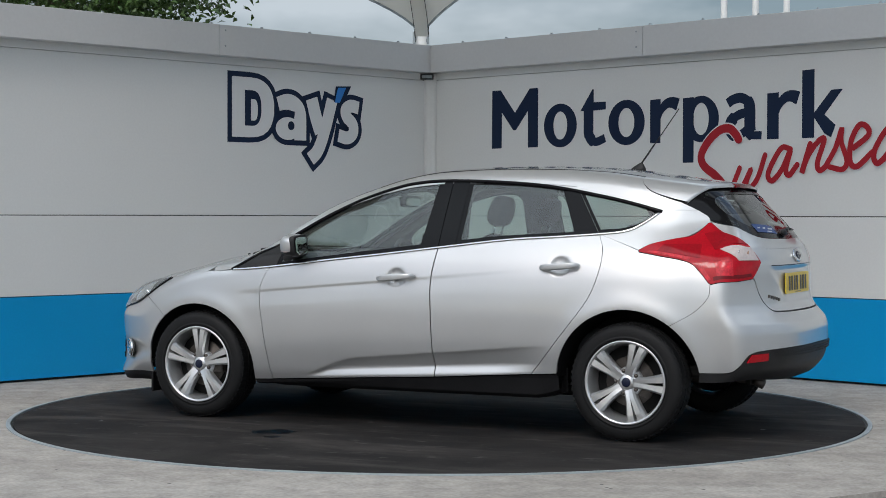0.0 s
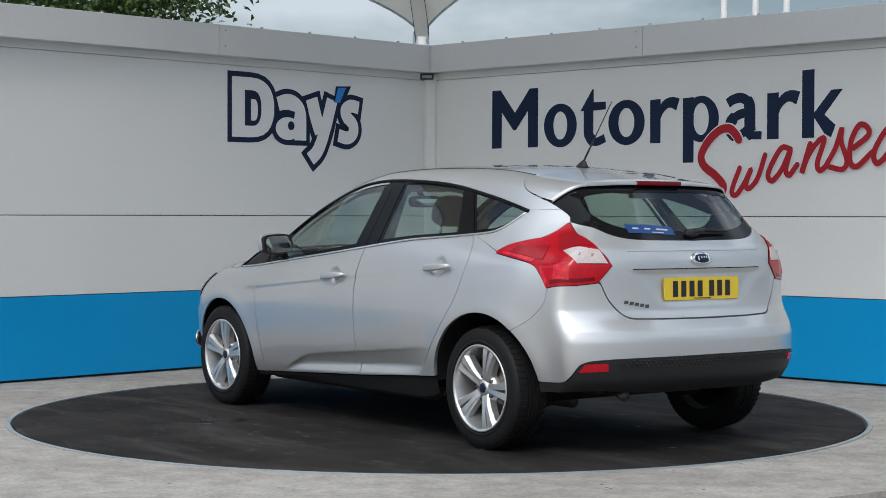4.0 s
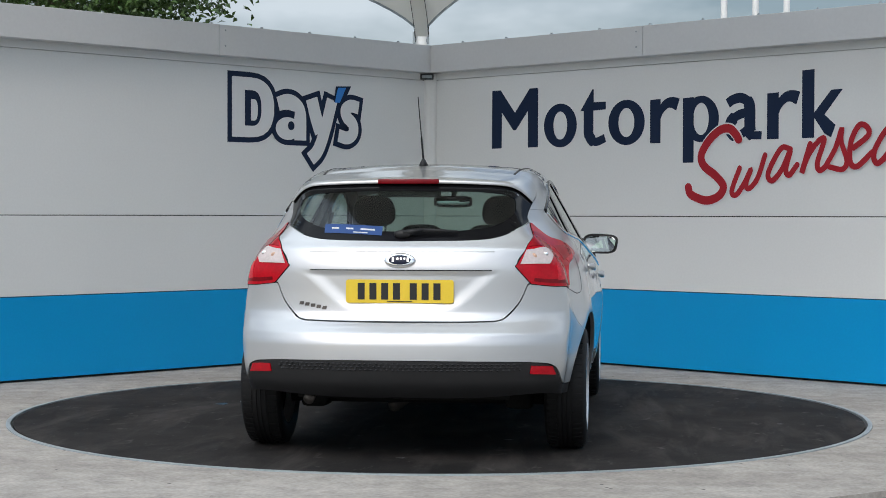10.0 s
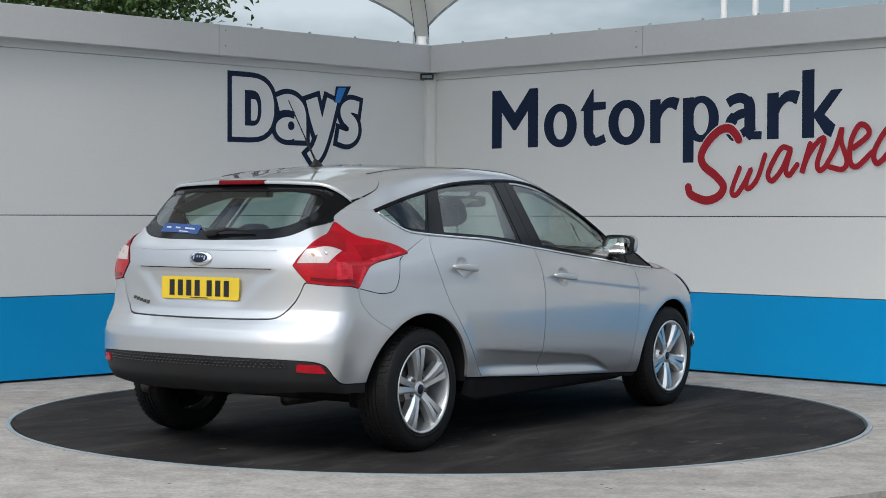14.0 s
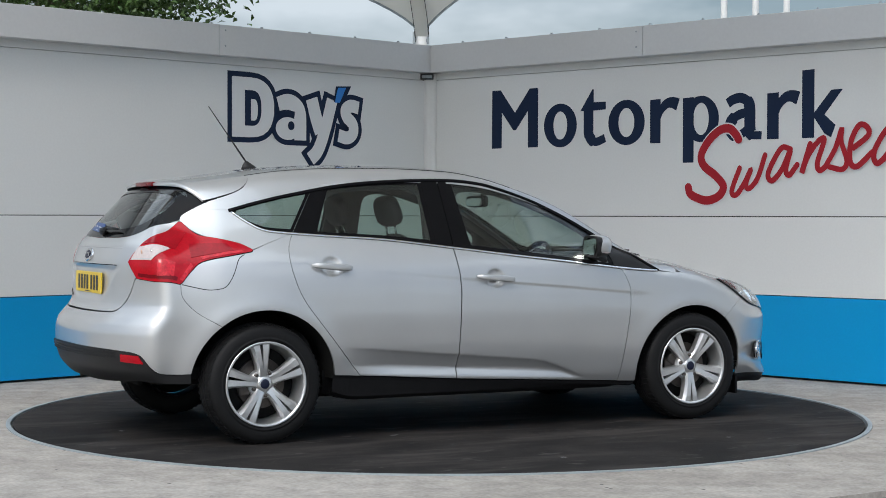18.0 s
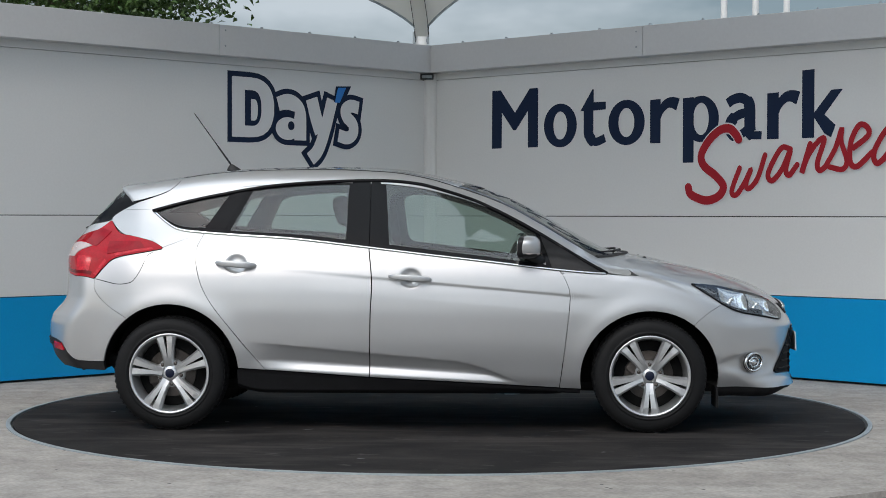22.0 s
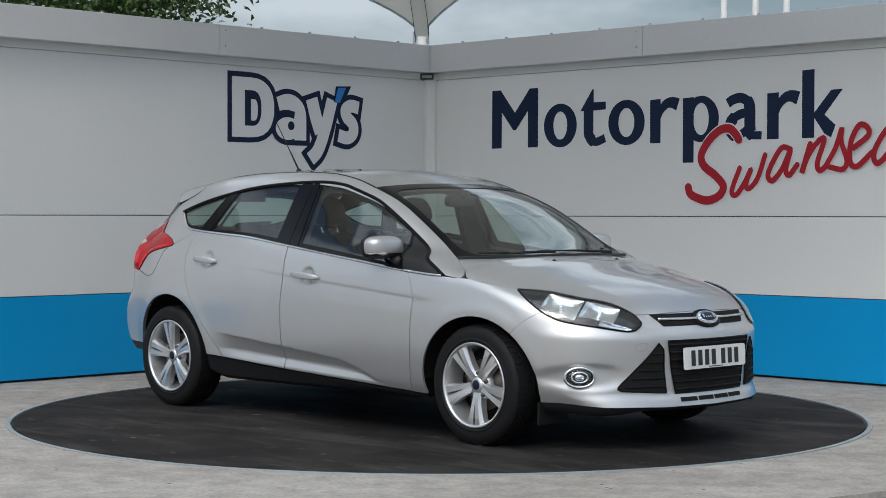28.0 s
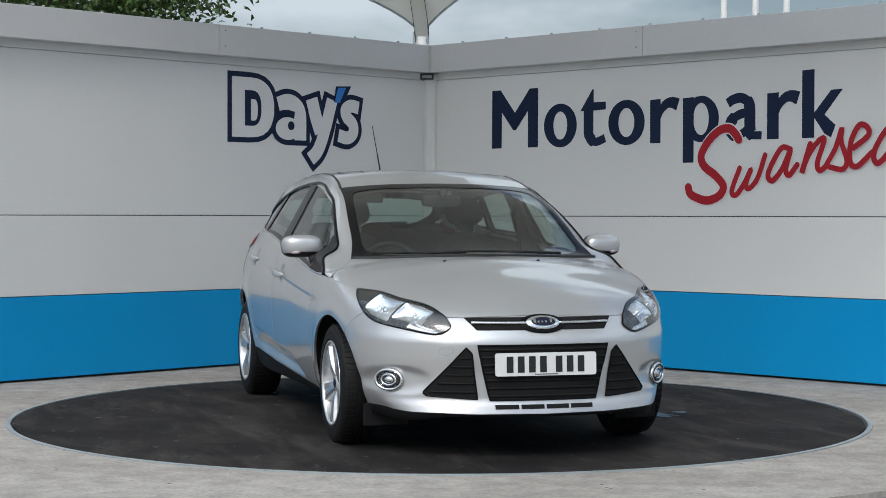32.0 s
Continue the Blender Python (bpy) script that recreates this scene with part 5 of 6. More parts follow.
    bmesh.ops.create_uvsphere(bm, u_segments=32, v_segments=12, radius=1)
    up0 = n0.cross(Vector((0, 1, 0))).normalized()
    for v in bm.verts:
        a, b, hh = v.co
        v.co = Vector(c) + Vector((0, 1, 0)) * (a * .118) + up0 * (b * .056) + n0 * (hh * .012)
    bmesh.ops.recalc_face_normals(bm, faces=bm.faces)
    sur = car_part("badge_surround", bm, BLACK_TRIM, slot, "black oval surround of the badge")
    oval_badge(Vector(c) + n0 * .006, n0, .088, .040, bump)
    # plate
    number_plate((2.213, 0, .468), 90, 3, PLATE_WHITE, bump, "white front number plate with dark bars")
    # black lip under the bumper
    ramp = np.clip((.86 - low[:, 1:2]) / .07, 0.02, 1)
    way = normals(low) * [1, 1, 0]
    low2 = low - way * (.010 + .012 * ramp) - np.array([0, 0, .055]) * ramp * (.30 + .70 * step(.40, .74, low[:, 1:2]))
    a, b = mirrored(low - way * .006 + [0, 0, .002]), mirrored(low2)
    bm = bmesh.new()
    va, vb = [bm.verts.new(p) for p in a], [bm.verts.new(p) for p in b]
    vc = [bm.verts.new(p * [.96, .90, 1]) for p in b]
    for k in range(len(va) - 1):
        bm.faces.new((va[k], vb[k], vb[k + 1], va[k + 1]))
        bm.faces.new((vb[k], vc[k], vc[k + 1], vb[k + 1]))
    bmesh.ops.recalc_face_normals(bm, faces=bm.faces)
    car_part("chin_lip", bm, BLACK_PLASTIC, bump, "black lip under the front bumper")
    for s in (1, -1):
        bm = box(bmesh.new(), 1.690, 1.705, min(s * .56, s * .79), max(s * .56, s * .79), .130, .245, .006)
        car_part("air_deflector", bm, SLAT_BLACK, bump, "black rubber deflector ahead of the wheel", False)
    # tow-eye cover on the car's right
    cv = on_end(spline([(-.50, .545), (-.455, .552), (-.445, .530), (-.475, .512), (-.505, .520)], 6, closed=True), True)
    nn = normals(cv)
    bm = tube(bmesh.new(), cv - nn * .001, .0018, 6, closed=True)
    car_part("tow_cover_seam", bm, GALVANISED, bump, "thin seam of the towing-eye cover")
    # headlamps
    top_line = free(LAMP_TOP, [(2.047, .463, .693), (2.087, .449, .655)])
    g = coons(free(LAMP_LOW), top_line, free([LAMP_LOW[0], LAMP_TOP[0]]), free([LAMP_LOW[-1], (2.092, .460, .638), (2.087, .449, .655)]), 66, 32)
    bowls = ((.25, .53, .12, .85, .026, "reflector", "bright main reflector bowl"), (.54, .79, .25, .87, .028, "reflector", "bright inner reflector bowl"),
             (.70, .95, .06, .235, .012, "indicator", "clear turn indicator"))

    def cells(u0, u1, v0, v1):
        return lambda i, j, hh, ww: u0 <= j / ww < u1 and v0 <= i / hh < v1

    def housing(i, j, hh, ww):
        return not any(u0 <= j / ww < u1 and v0 <= i / hh < v1 for u0, u1, v0, v1, *_ in bowls)
    hous = both_sides("headlamp", g, LAMP_BLACK, label="clear headlamp with black housing and bright reflectors", out=.001, rim=.01, keep=housing)
    lens = both_sides("lens", g, LENS, hous, "clear lamp lens", out=.012, rim=.012)
    for ob in lens:
        ob.visible_shadow = False
    h, w = g.shape[:2]
    nn = normals(g)
    for u0, u1, v0, v1, deep, nm, lab in bowls:
        j0, j1, i0, i1 = math.ceil(u0 * (w - 1)), math.ceil(u1 * (w - 1)), math.ceil(v0 * (h - 1)), math.ceil(v1 * (h - 1))
        sub_g, sub_n = g[i0:i1 + 1, j0:j1 + 1], nn[i0:i1 + 1, j0:j1 + 1]
        a = np.linspace(-1, 1, sub_g.shape[0])[:, None]
        b = np.linspace(-1, 1, sub_g.shape[1])[None, :]
        hollow = deep * (1 - a ** 2) ** .6 * (1 - b ** 2) ** .6 + .0016 * np.cos(b * 24)
        for s, hs in zip((1, -1), hous):
            bm = bmesh.new()
            q = (sub_g - sub_n * hollow[..., None]) * [1, s, 1]
            vs = [[bm.verts.new(p) for p in row] for row in q]
            for i in range(len(vs) - 1):
                for j in range(len(vs[0]) - 1):
                    bm.faces.new((vs[i][j], vs[i][j + 1], vs[i + 1][j + 1], vs[i + 1][j]))
            bmesh.ops.recalc_face_normals(bm, faces=bm.faces)
            r = car_part(nm, bm, REFLECTOR, hs, lab)
            if deep > .02:
                k, m = sub_g.shape[0] // 2, sub_g.shape[1] // 2
                bm = bmesh.new()
                bmesh.ops.create_uvsphere(bm, u_segments=16, v_segments=10, radius=.013, matrix=Matrix.Translation((sub_g[k, m] - sub_n[k, m] * (deep * .62)) * [1, s, 1]))
                car_part("bulb_shield", bm, CHROME, r, "small bright bulb shield")
    for s, hs in zip((1, -1), hous):
        edge = np.concatenate([g[0], g[1:, -1], g[-1, ::-1][1:], g[::-1, 0][1:]])
        ne = np.concatenate([nn[0], nn[1:, -1], nn[-1, ::-1][1:], nn[::-1, 0][1:]])
        bm = tube(bmesh.new(), (edge + ne * .003)[:-1] * [1, s, 1], .0045, 6, closed=True)
        car_part("lamp_seal", bm, BLACK_TRIM, hs, "black seal around the lamp")


def oval_badge(c, n0, rx, rz, parent):
    q = n0.to_track_quat("Z", "Y").to_matrix().to_4x4()
    obs = []
    for k, (f, d, mat, nm, lab) in enumerate(((1.0, .012, CHROME, "badge", "oval badge with a chrome rim"), (.85, .0155, BADGE_BLUE, "badge_field", "dark blue field"))):
        bm = bmesh.new()
        bmesh.ops.create_uvsphere(bm, u_segments=28, v_segments=12, radius=1)
        side_axis = Vector((0, 1, 0))
        for v in bm.verts:
            a, b, h = v.co
            up = n0.cross(side_axis).normalized()
            v.co = Vector(c) + side_axis * (a * rx * f) + up * (b * rz * (f - (.06 if k else 0))) + n0 * (.004 + h * d)
        bmesh.ops.recalc_face_normals(bm, faces=bm.faces)
        obs.append(car_part(nm, bm, mat, obs[0] if k else parent, lab))
    bm = bmesh.new()
    up = n0.cross(Vector((0, 1, 0))).normalized()
    for a0, a1, b0, b1 in ((-.60, -.46, -.25, .30), (-.36, -.26, -.25, .0), (-.14, -.04, -.25, .0), (.08, .18, -.25, .02), (.36, .48, -.25, .30)):
        vs = [bm.verts.new(Vector(c) + Vector((0, 1, 0)) * (a * rx) + up * (b * rz) + n0 * .0198) for a, b in ((a0, b0), (a1, b0), (a1, b1), (a0, b1))]
        bm.faces.new(vs)
    car_part("badge_bars", bm, CHROME, obs[0], "plain chrome bars")


def number_plate(c, yaw, lean, mat, parent, label):
    """A flat plate with bars in place of characters. yaw: where it faces, in degrees (90: along +x)."""
    m = Matrix.Translation(c) @ pose(0, 0, 0, 0, 0, yaw) @ pose(0, 0, 0, -lean, 0, 0)
    w, h = .52, .112
    pts = []
    r = .012
    for cx, cz, a0 in ((w / 2 - r, h / 2 - r, 0), (-w / 2 + r, h / 2 - r, 90), (-w / 2 + r, -h / 2 + r, 180), (w / 2 - r, -h / 2 + r, 270)):
        for k in range(5):
            a = radians(a0 + 22.5 * k)
            pts.append((cx + r * math.cos(a), cz + r * math.sin(a)))
    bm = slab(bmesh.new(), pts, .006, m)
    pl = car_part("number_plate", bm, mat, parent, label, smooth=False)
    xs = (-.186, -.129, -.072, -.015, .066, .123, .180)
    for x in xs:
        bm = slab(bmesh.new(), [(x - .017, -.0395), (x + .017, -.0395), (x + .017, .0395), (x - .017, .0395)], .001, m, -.0022)
        car_part("character_bar", bm, PLATE_BLACK, pl, smooth=False)
    bm = slab(bmesh.new(), [(-.06, -.0505), (.06, -.0505), (.06, -.0465), (-.06, -.0465)], .001, m, -.0022)
    car_part("maker_bar", bm, PLATE_BLACK, pl, smooth=False)


build_front()


def build_rear():
    corner_line = [(.610, .858), (.570, .771), (.505, .700), (.46, .683)]
    foot_line = [(.46, .683), (.298, .679), (0, .677)]
    up = np.concatenate([free([(-1.757, .800, .834), (-1.85, .71, .850), (-1.912, .612, .862)]), on_end(spline(corner_line, 10), False), on_end(spline(foot_line, 10), False)])
    low = free([(-1.702, .842, .372), (-1.80, .805, .372), (-1.862, .770, .385), (-1.895, .745, .420), (-1.925, .712, .478), (-1.985, .622, .494), (-2.045, .40, .500), (-2.085, 0, .502)])
    edge = side(arch(-1.322, .314, .385, .383, 171, 128), [(-1.559, .616), (-1.68, .69), (-1.748, .765), (-1.757, .834)])
    g = coons(mirrored(low), mirrored(up), edge, edge * [1, -1, 1], 140, 44, 7)
    bump = car_part("rear_bumper", shell(g, gap=.0018, rim=.02), PAINT, None, "silver rear bumper over a black valance")
    foot = free([(-1.698, .830, .322), (-1.80, .795, .325), (-1.92, .70, .330), (-1.99, .50, .334), (-2.03, 0, .336)])
    e2 = side([(-1.698, .322), (-1.704, .372)])
    g = coons(mirrored(foot), mirrored(low), e2, e2 * [1, -1, 1], 110, 14, 5)
    va = car_part("valance", shell(g, out=-.003, gap=.001, rim=.03), BLACK_PLASTIC, bump, "black plastic rear valance")
    # band of raised diamonds under the silver
    for r, z in enumerate((.486, .472, .458)):
        bm = bmesh.new()
        ys = np.arange(-.58, .581, .026) + (.013 if r % 2 else 0)
        pts = on_end([(y, z) for y in ys], False)
        nn = normals(pts)
        for p, n0 in zip(pts, nn):
            t = Vector((0, 1, 0))
            u = Vector((0, 0, 1))
            o = Vector(p) + Vector(n0) * .002
            vs = [bm.verts.new(o + t * a + u * b) for a, b in ((-.010, 0), (0, -.0055), (.010, 0), (0, .0055))]
            top = bm.verts.new(o + Vector(n0) * .005)
            for k in range(4):
                bm.faces.new((vs[k], vs[(k + 1) % 4], top))
        bmesh.ops.recalc_face_normals(bm, faces=bm.faces)
        car_part("grained_strip", bm, BLACK_PLASTIC, va, "strip of raised diamonds", smooth=False)
    for s in (1, -1):
        R = [(.625, .438), (.745, .430), (.728, .470), (.632, .476)]
        ln = lambda p, q: on_end(spline([p, q], 8), False)
        gg = coons(ln(R[0], R[1]), ln(R[3], R[2]), ln(R[0], R[3]), ln(R[1], R[2]), 10, 5)
        car_part("rear_reflector", shell(gg, out=.004, flip_y=s < 0), RED_LENS, bump, "red rear reflector")
    # tailgate
    tb = on_end(spline([(y, z + .006) for y, z in foot_line], 10), False)
    sd = np.concatenate([on_end(spline([(y, z + .006) for y, z in corner_line[::-1]], 10), False),
                         free([(-1.909, .613, .866), (-1.936, .552, .950), (-1.885, .600, 1.035), (-1.790, .628, 1.100), (-1.702, .602, 1.160)])])
    g = coons(mirrored(tb), mirrored(free(GLASS_LOW)), sd, sd * [1, -1, 1], 140, 110, 4)
    tg = car_part("tailgate", shell(g, gap=.002, rim=.02), PAINT, None, "silver tailgate with a number plate recess")
    # rear window
    gt = free([(-1.546, .611, 1.262), (-1.595, .565, 1.310), (-1.640, .45, 1.338), (-1.665, .25, 1.350), (-1.675, 0, 1.353)])
    gs = free([(-1.702, .602, 1.166), (-1.690, .598, 1.190), (-1.634, .600, 1.222), (-1.546, .611, 1.262)])
    g = coons(mirrored(free(GLASS_LOW)), mirrored(gt), gs, gs * [1, -1, 1], 60, 26)
    w = car_part("rear_window", shell(g, out=-.003, rim=0), DARK_GLASS, tg, "tinted rear window")
    w.visible_shadow = False
    # the border's deep top also paints the spoiler's shade onto the glass
    car_part("rear_window_border", border(g, .405, .15, .83, 3.6), FRIT, w, "wide black border of the rear window with the spoiler's shade painted into its top")
    # wiper
    p = settle(np.array([(-1.93, -.005, 1.088), (-1.918, -.10, 1.100), (-1.905, -.265, 1.092)], float))
    nn = normals(p)
    bm = bmesh.new()
    bmesh.ops.create_uvsphere(bm, u_segments=14, v_segments=8, radius=1, matrix=Matrix.Translation(p[0] + nn[0] * .012) @ Matrix.Diagonal((.018, .045, .020, 1)))
    rod(bm, p[0] + nn[0] * .022, p[1] + nn[1] * .024, .013, .010, 8)
    rod(bm, p[1] + nn[1] * .024, p[2] + nn[2] * .018, .010, .005, 8)
    car_part("rear_wiper", bm, BLACK_PLASTIC, w, "black rear wiper")
    # handle lip over the plate, its shade drawn as a thin black line
    for a, b, z, r, mat, nm in ((-.44, .44, .927, .0024, BLACK_TRIM, "lip_shadow_line"), (-.45, .45, 1.016, .002, PAINT, "crease")):
        pts = on_end(spline([(a, z), (0, z), (b, z)], 14), False)
        n2 = normals(pts)
        bm = tube(bmesh.new(), pts + n2 * .0005, r, 6)
        car_part(nm, bm, mat, tg)
    c = on_end([(0.0, .973)], False)[0]
    oval_badge(c, Vector(normals(c[None])[0]), .076, .038, tg)
    number_plate((-2.024, 0, .826), -90, 1, PLATE_YELLOW, tg, "yellow rear number plate with dark bars")
    # model script as plain chrome bars, on the car's left
    for k in range(5):
        y0 = .494 - .029 * k
        z0 = .766 - .0052 * k
        pts = on_end([(y0, z0 - .008), (y0 - .020, z0 - .008), (y0 - .024, z0 + .008), (y0 - .004, z0 + .008)], False)
        n3 = normals(pts)
        bm = bmesh.new()
        lo = [bm.verts.new(q) for q in pts]
        hi = [bm.verts.new(q + m * .004) for q, m in zip(pts, n3)]
        bm.faces.new(hi)
        for i in range(4):
            bm.faces.new((lo[i], lo[(i + 1) % 4], hi[(i + 1) % 4], hi[i]))
        bmesh.ops.recalc_face_normals(bm, faces=bm.faces)
        car_part("script_bar", bm, BRAKE_STEEL, tg, "small dark chrome script bar", smooth=False)
    # window sticker on the car's left
    st = settle(np.array([[(-1.89, .385, 1.094), (-1.93, .100, 1.088)], [(-1.85, .388, 1.136), (-1.89, .100, 1.130)]], float))
    gg = coons(st[0], st[1], st[:, 0], st[:, 1], 8, 3)
    s1 = car_part("window_sticker", shell(gg, out=.0012, rim=0), STICKER_BLUE, w, "blue dealer sticker with pale bars")
    for u0, u1, v in ((.08, .27, 2), (.34, .55, 2), (.60, .84, 2), (.5, .8, 1)):
        a, b = gg[v, int(round(u0 * 8))] * .5 + gg[v - 1, int(round(u0 * 8))] * .5, gg[v, int(round(u1 * 8))] * .5 + gg[v - 1, int(round(u1 * 8))] * .5
        bm = bmesh.new()
        n4 = normals(np.stack([a, b]))
        hh = .0055 if v == 2 else .0025
        vs = [bm.verts.new(q + m * .0028 + np.array([0, 0, dz])) for q, m, dz in ((a, n4[0], -hh), (b, n4[1], -hh), (b, n4[1], hh), (a, n4[0], hh))]
        bm.faces.new(vs)
        car_part("pale_bar", bm, PLATE_WHITE, s1, smooth=False)
    # tail lamps
    lo = free([(-1.940, .545, .943), (-1.908, .613, .863)], [(-1.908, .615, .862), (-1.85, .71, .850), (-1.757, .800, .836)], [(-1.757, .800, .836), (-1.70, .798, .905), (-1.639, .795, .952), (-1.497, .808, .980), (-1.376, .808, 1.000)])
    hi = free([(-1.936, .552, .952), (-1.885, .600, 1.035), (-1.790, .628, 1.100), (-1.702, .602, 1.156)], [(-1.700, .604, 1.156), (-1.640, .690, 1.092), (-1.560, .725, 1.068), (-1.435, .775, 1.040), (-1.374, .802, 1.008)])
    g = coons(lo, hi, free([lo[0], hi[0]]), free([lo[-1], hi[-1]]), 50, 22)
    tl = both_sides("tail_lamp", g, RED_LENS, label="red wrap-around tail lamp with a clear segment", out=.005, rim=.016)
    W = [(-1.940, .568, .954), (-1.876, .705, .956), (-1.785, .706, 1.010), (-1.908, .596, 1.020)]
    gg = coons(free([W[0], W[1]]), free([W[3], W[2]]), free([W[0], W[3]]), free([W[1], W[2]]), 12, 6)
    cs = both_sides("clear_segment", gg, CLEAR_LENS, tl, "milky clear reversing segment", out=.0085, rim=.004)
    for u, v, rr, mat, lab in ((.30, .5, .016, AMBER, "amber indicator bulb"), (.68, .5, .014, REFLECTOR, "bright reversing bulb")):
        p = spot(gg, np.array([u]), np.array([v]))
        nrm = normals(p)
        for s, pr in zip((1, -1), cs):
            bm = bmesh.new()
            bmesh.ops.create_uvsphere(bm, u_segments=16, v_segments=10, radius=1, matrix=Matrix.Translation((p[0] + nrm[0] * .0055) * [1, s, 1]) @ Matrix.Diagonal((rr * .22, rr, rr * .8, 1)))
            car_part("bulb", bm, mat, pr, lab)
    for nm, mat, lab, D in (
            ("deep_red_segment", MID_RED, "deeper red upper segment", [(-1.890, .606, 1.030), (-1.765, .728, 1.018), (-1.690, .668, 1.100), (-1.752, .622, 1.112)]),
            ("deep_red_segment", DEEP_RED, "deeper red lower edge", [(-1.905, .625, .874), (-1.775, .788, .852), (-1.770, .785, .872), (-1.905, .628, .890)]),
            ("reflector_panel", PINK_RED, "pale red reflector panel", [(-1.842, .725, .876), (-1.790, .775, .874), (-1.775, .760, .945), (-1.840, .712, .950)]),
            ("deep_red_segment", MID_RED, "deeper red wing of the lamp", [(-1.690, .760, .965), (-1.470, .800, 1.004), (-1.500, .768, 1.040), (-1.690, .715, 1.040)]),
            # lit gloss on the lamp's lower edge, put into the colour as paler strips
            ("gloss_strip", PINK_RED, "painted bright red gloss along the lamp's foot", [(-1.745, .795, .850), (-1.690, .795, .930), (-1.700, .785, .945), (-1.760, .785, .860)]),
            ("gloss_strip", PINK_RED, "painted bright red gloss along the lamp's wing", [(-1.640, .793, .962), (-1.420, .806, .998), (-1.430, .800, 1.008), (-1.650, .783, .978)])):
        gg = coons(free([D[0], D[1]]), free([D[3], D[2]]), free([D[0], D[3]]), free([D[1], D[2]]), 12, 6)
        both_sides(nm, gg, mat, tl, lab, out=.0075, rim=.003)
    nn = normals(g)
    for s, t in zip((1, -1), tl):
        edge = np.concatenate([g[0], g[1:, -1], g[-1, ::-1][1:], g[::-1, 0][1:]])
        bm = tube(bmesh.new(), edge[:-1] * [1, s, 1], .004, 6, closed=True)
        car_part("lamp_seal", bm, BLACK_TRIM, t, "dark gap around the lamp")
    # exhaust and undertray
    bm = bmesh.new()
    rod(bm, (-1.68, .42, .335), (-1.90, .452, .318), .025, .025, 16)
    rod(bm, (-1.90, .452, .318), (-1.955, .455, .296), .026, .027, 16)
    car_part("exhaust", bm, BRAKE_STEEL, None, "short steel exhaust pipe")


build_rear()


# ---- wheels ----
def lathe(bm, profile, n=64, ang0=0.0):
    """Turn (r, y) points round the wheel's axis, which is y."""
    rings = []
    for k in range(n):
        a = 2 * math.pi * k / n + ang0
        rings.append([bm.verts.new((r * math.cos(a), y, r * math.sin(a))) for r, y in profile])
    for k in range(n):
        p, q = rings[k], rings[(k + 1) % n]
        for i in range(len(profile) - 1):
            bm.faces.new((p[i], p[i + 1], q[i + 1], q[i]))
    bmesh.ops.recalc_face_normals(bm, faces=bm.faces)
    return bm


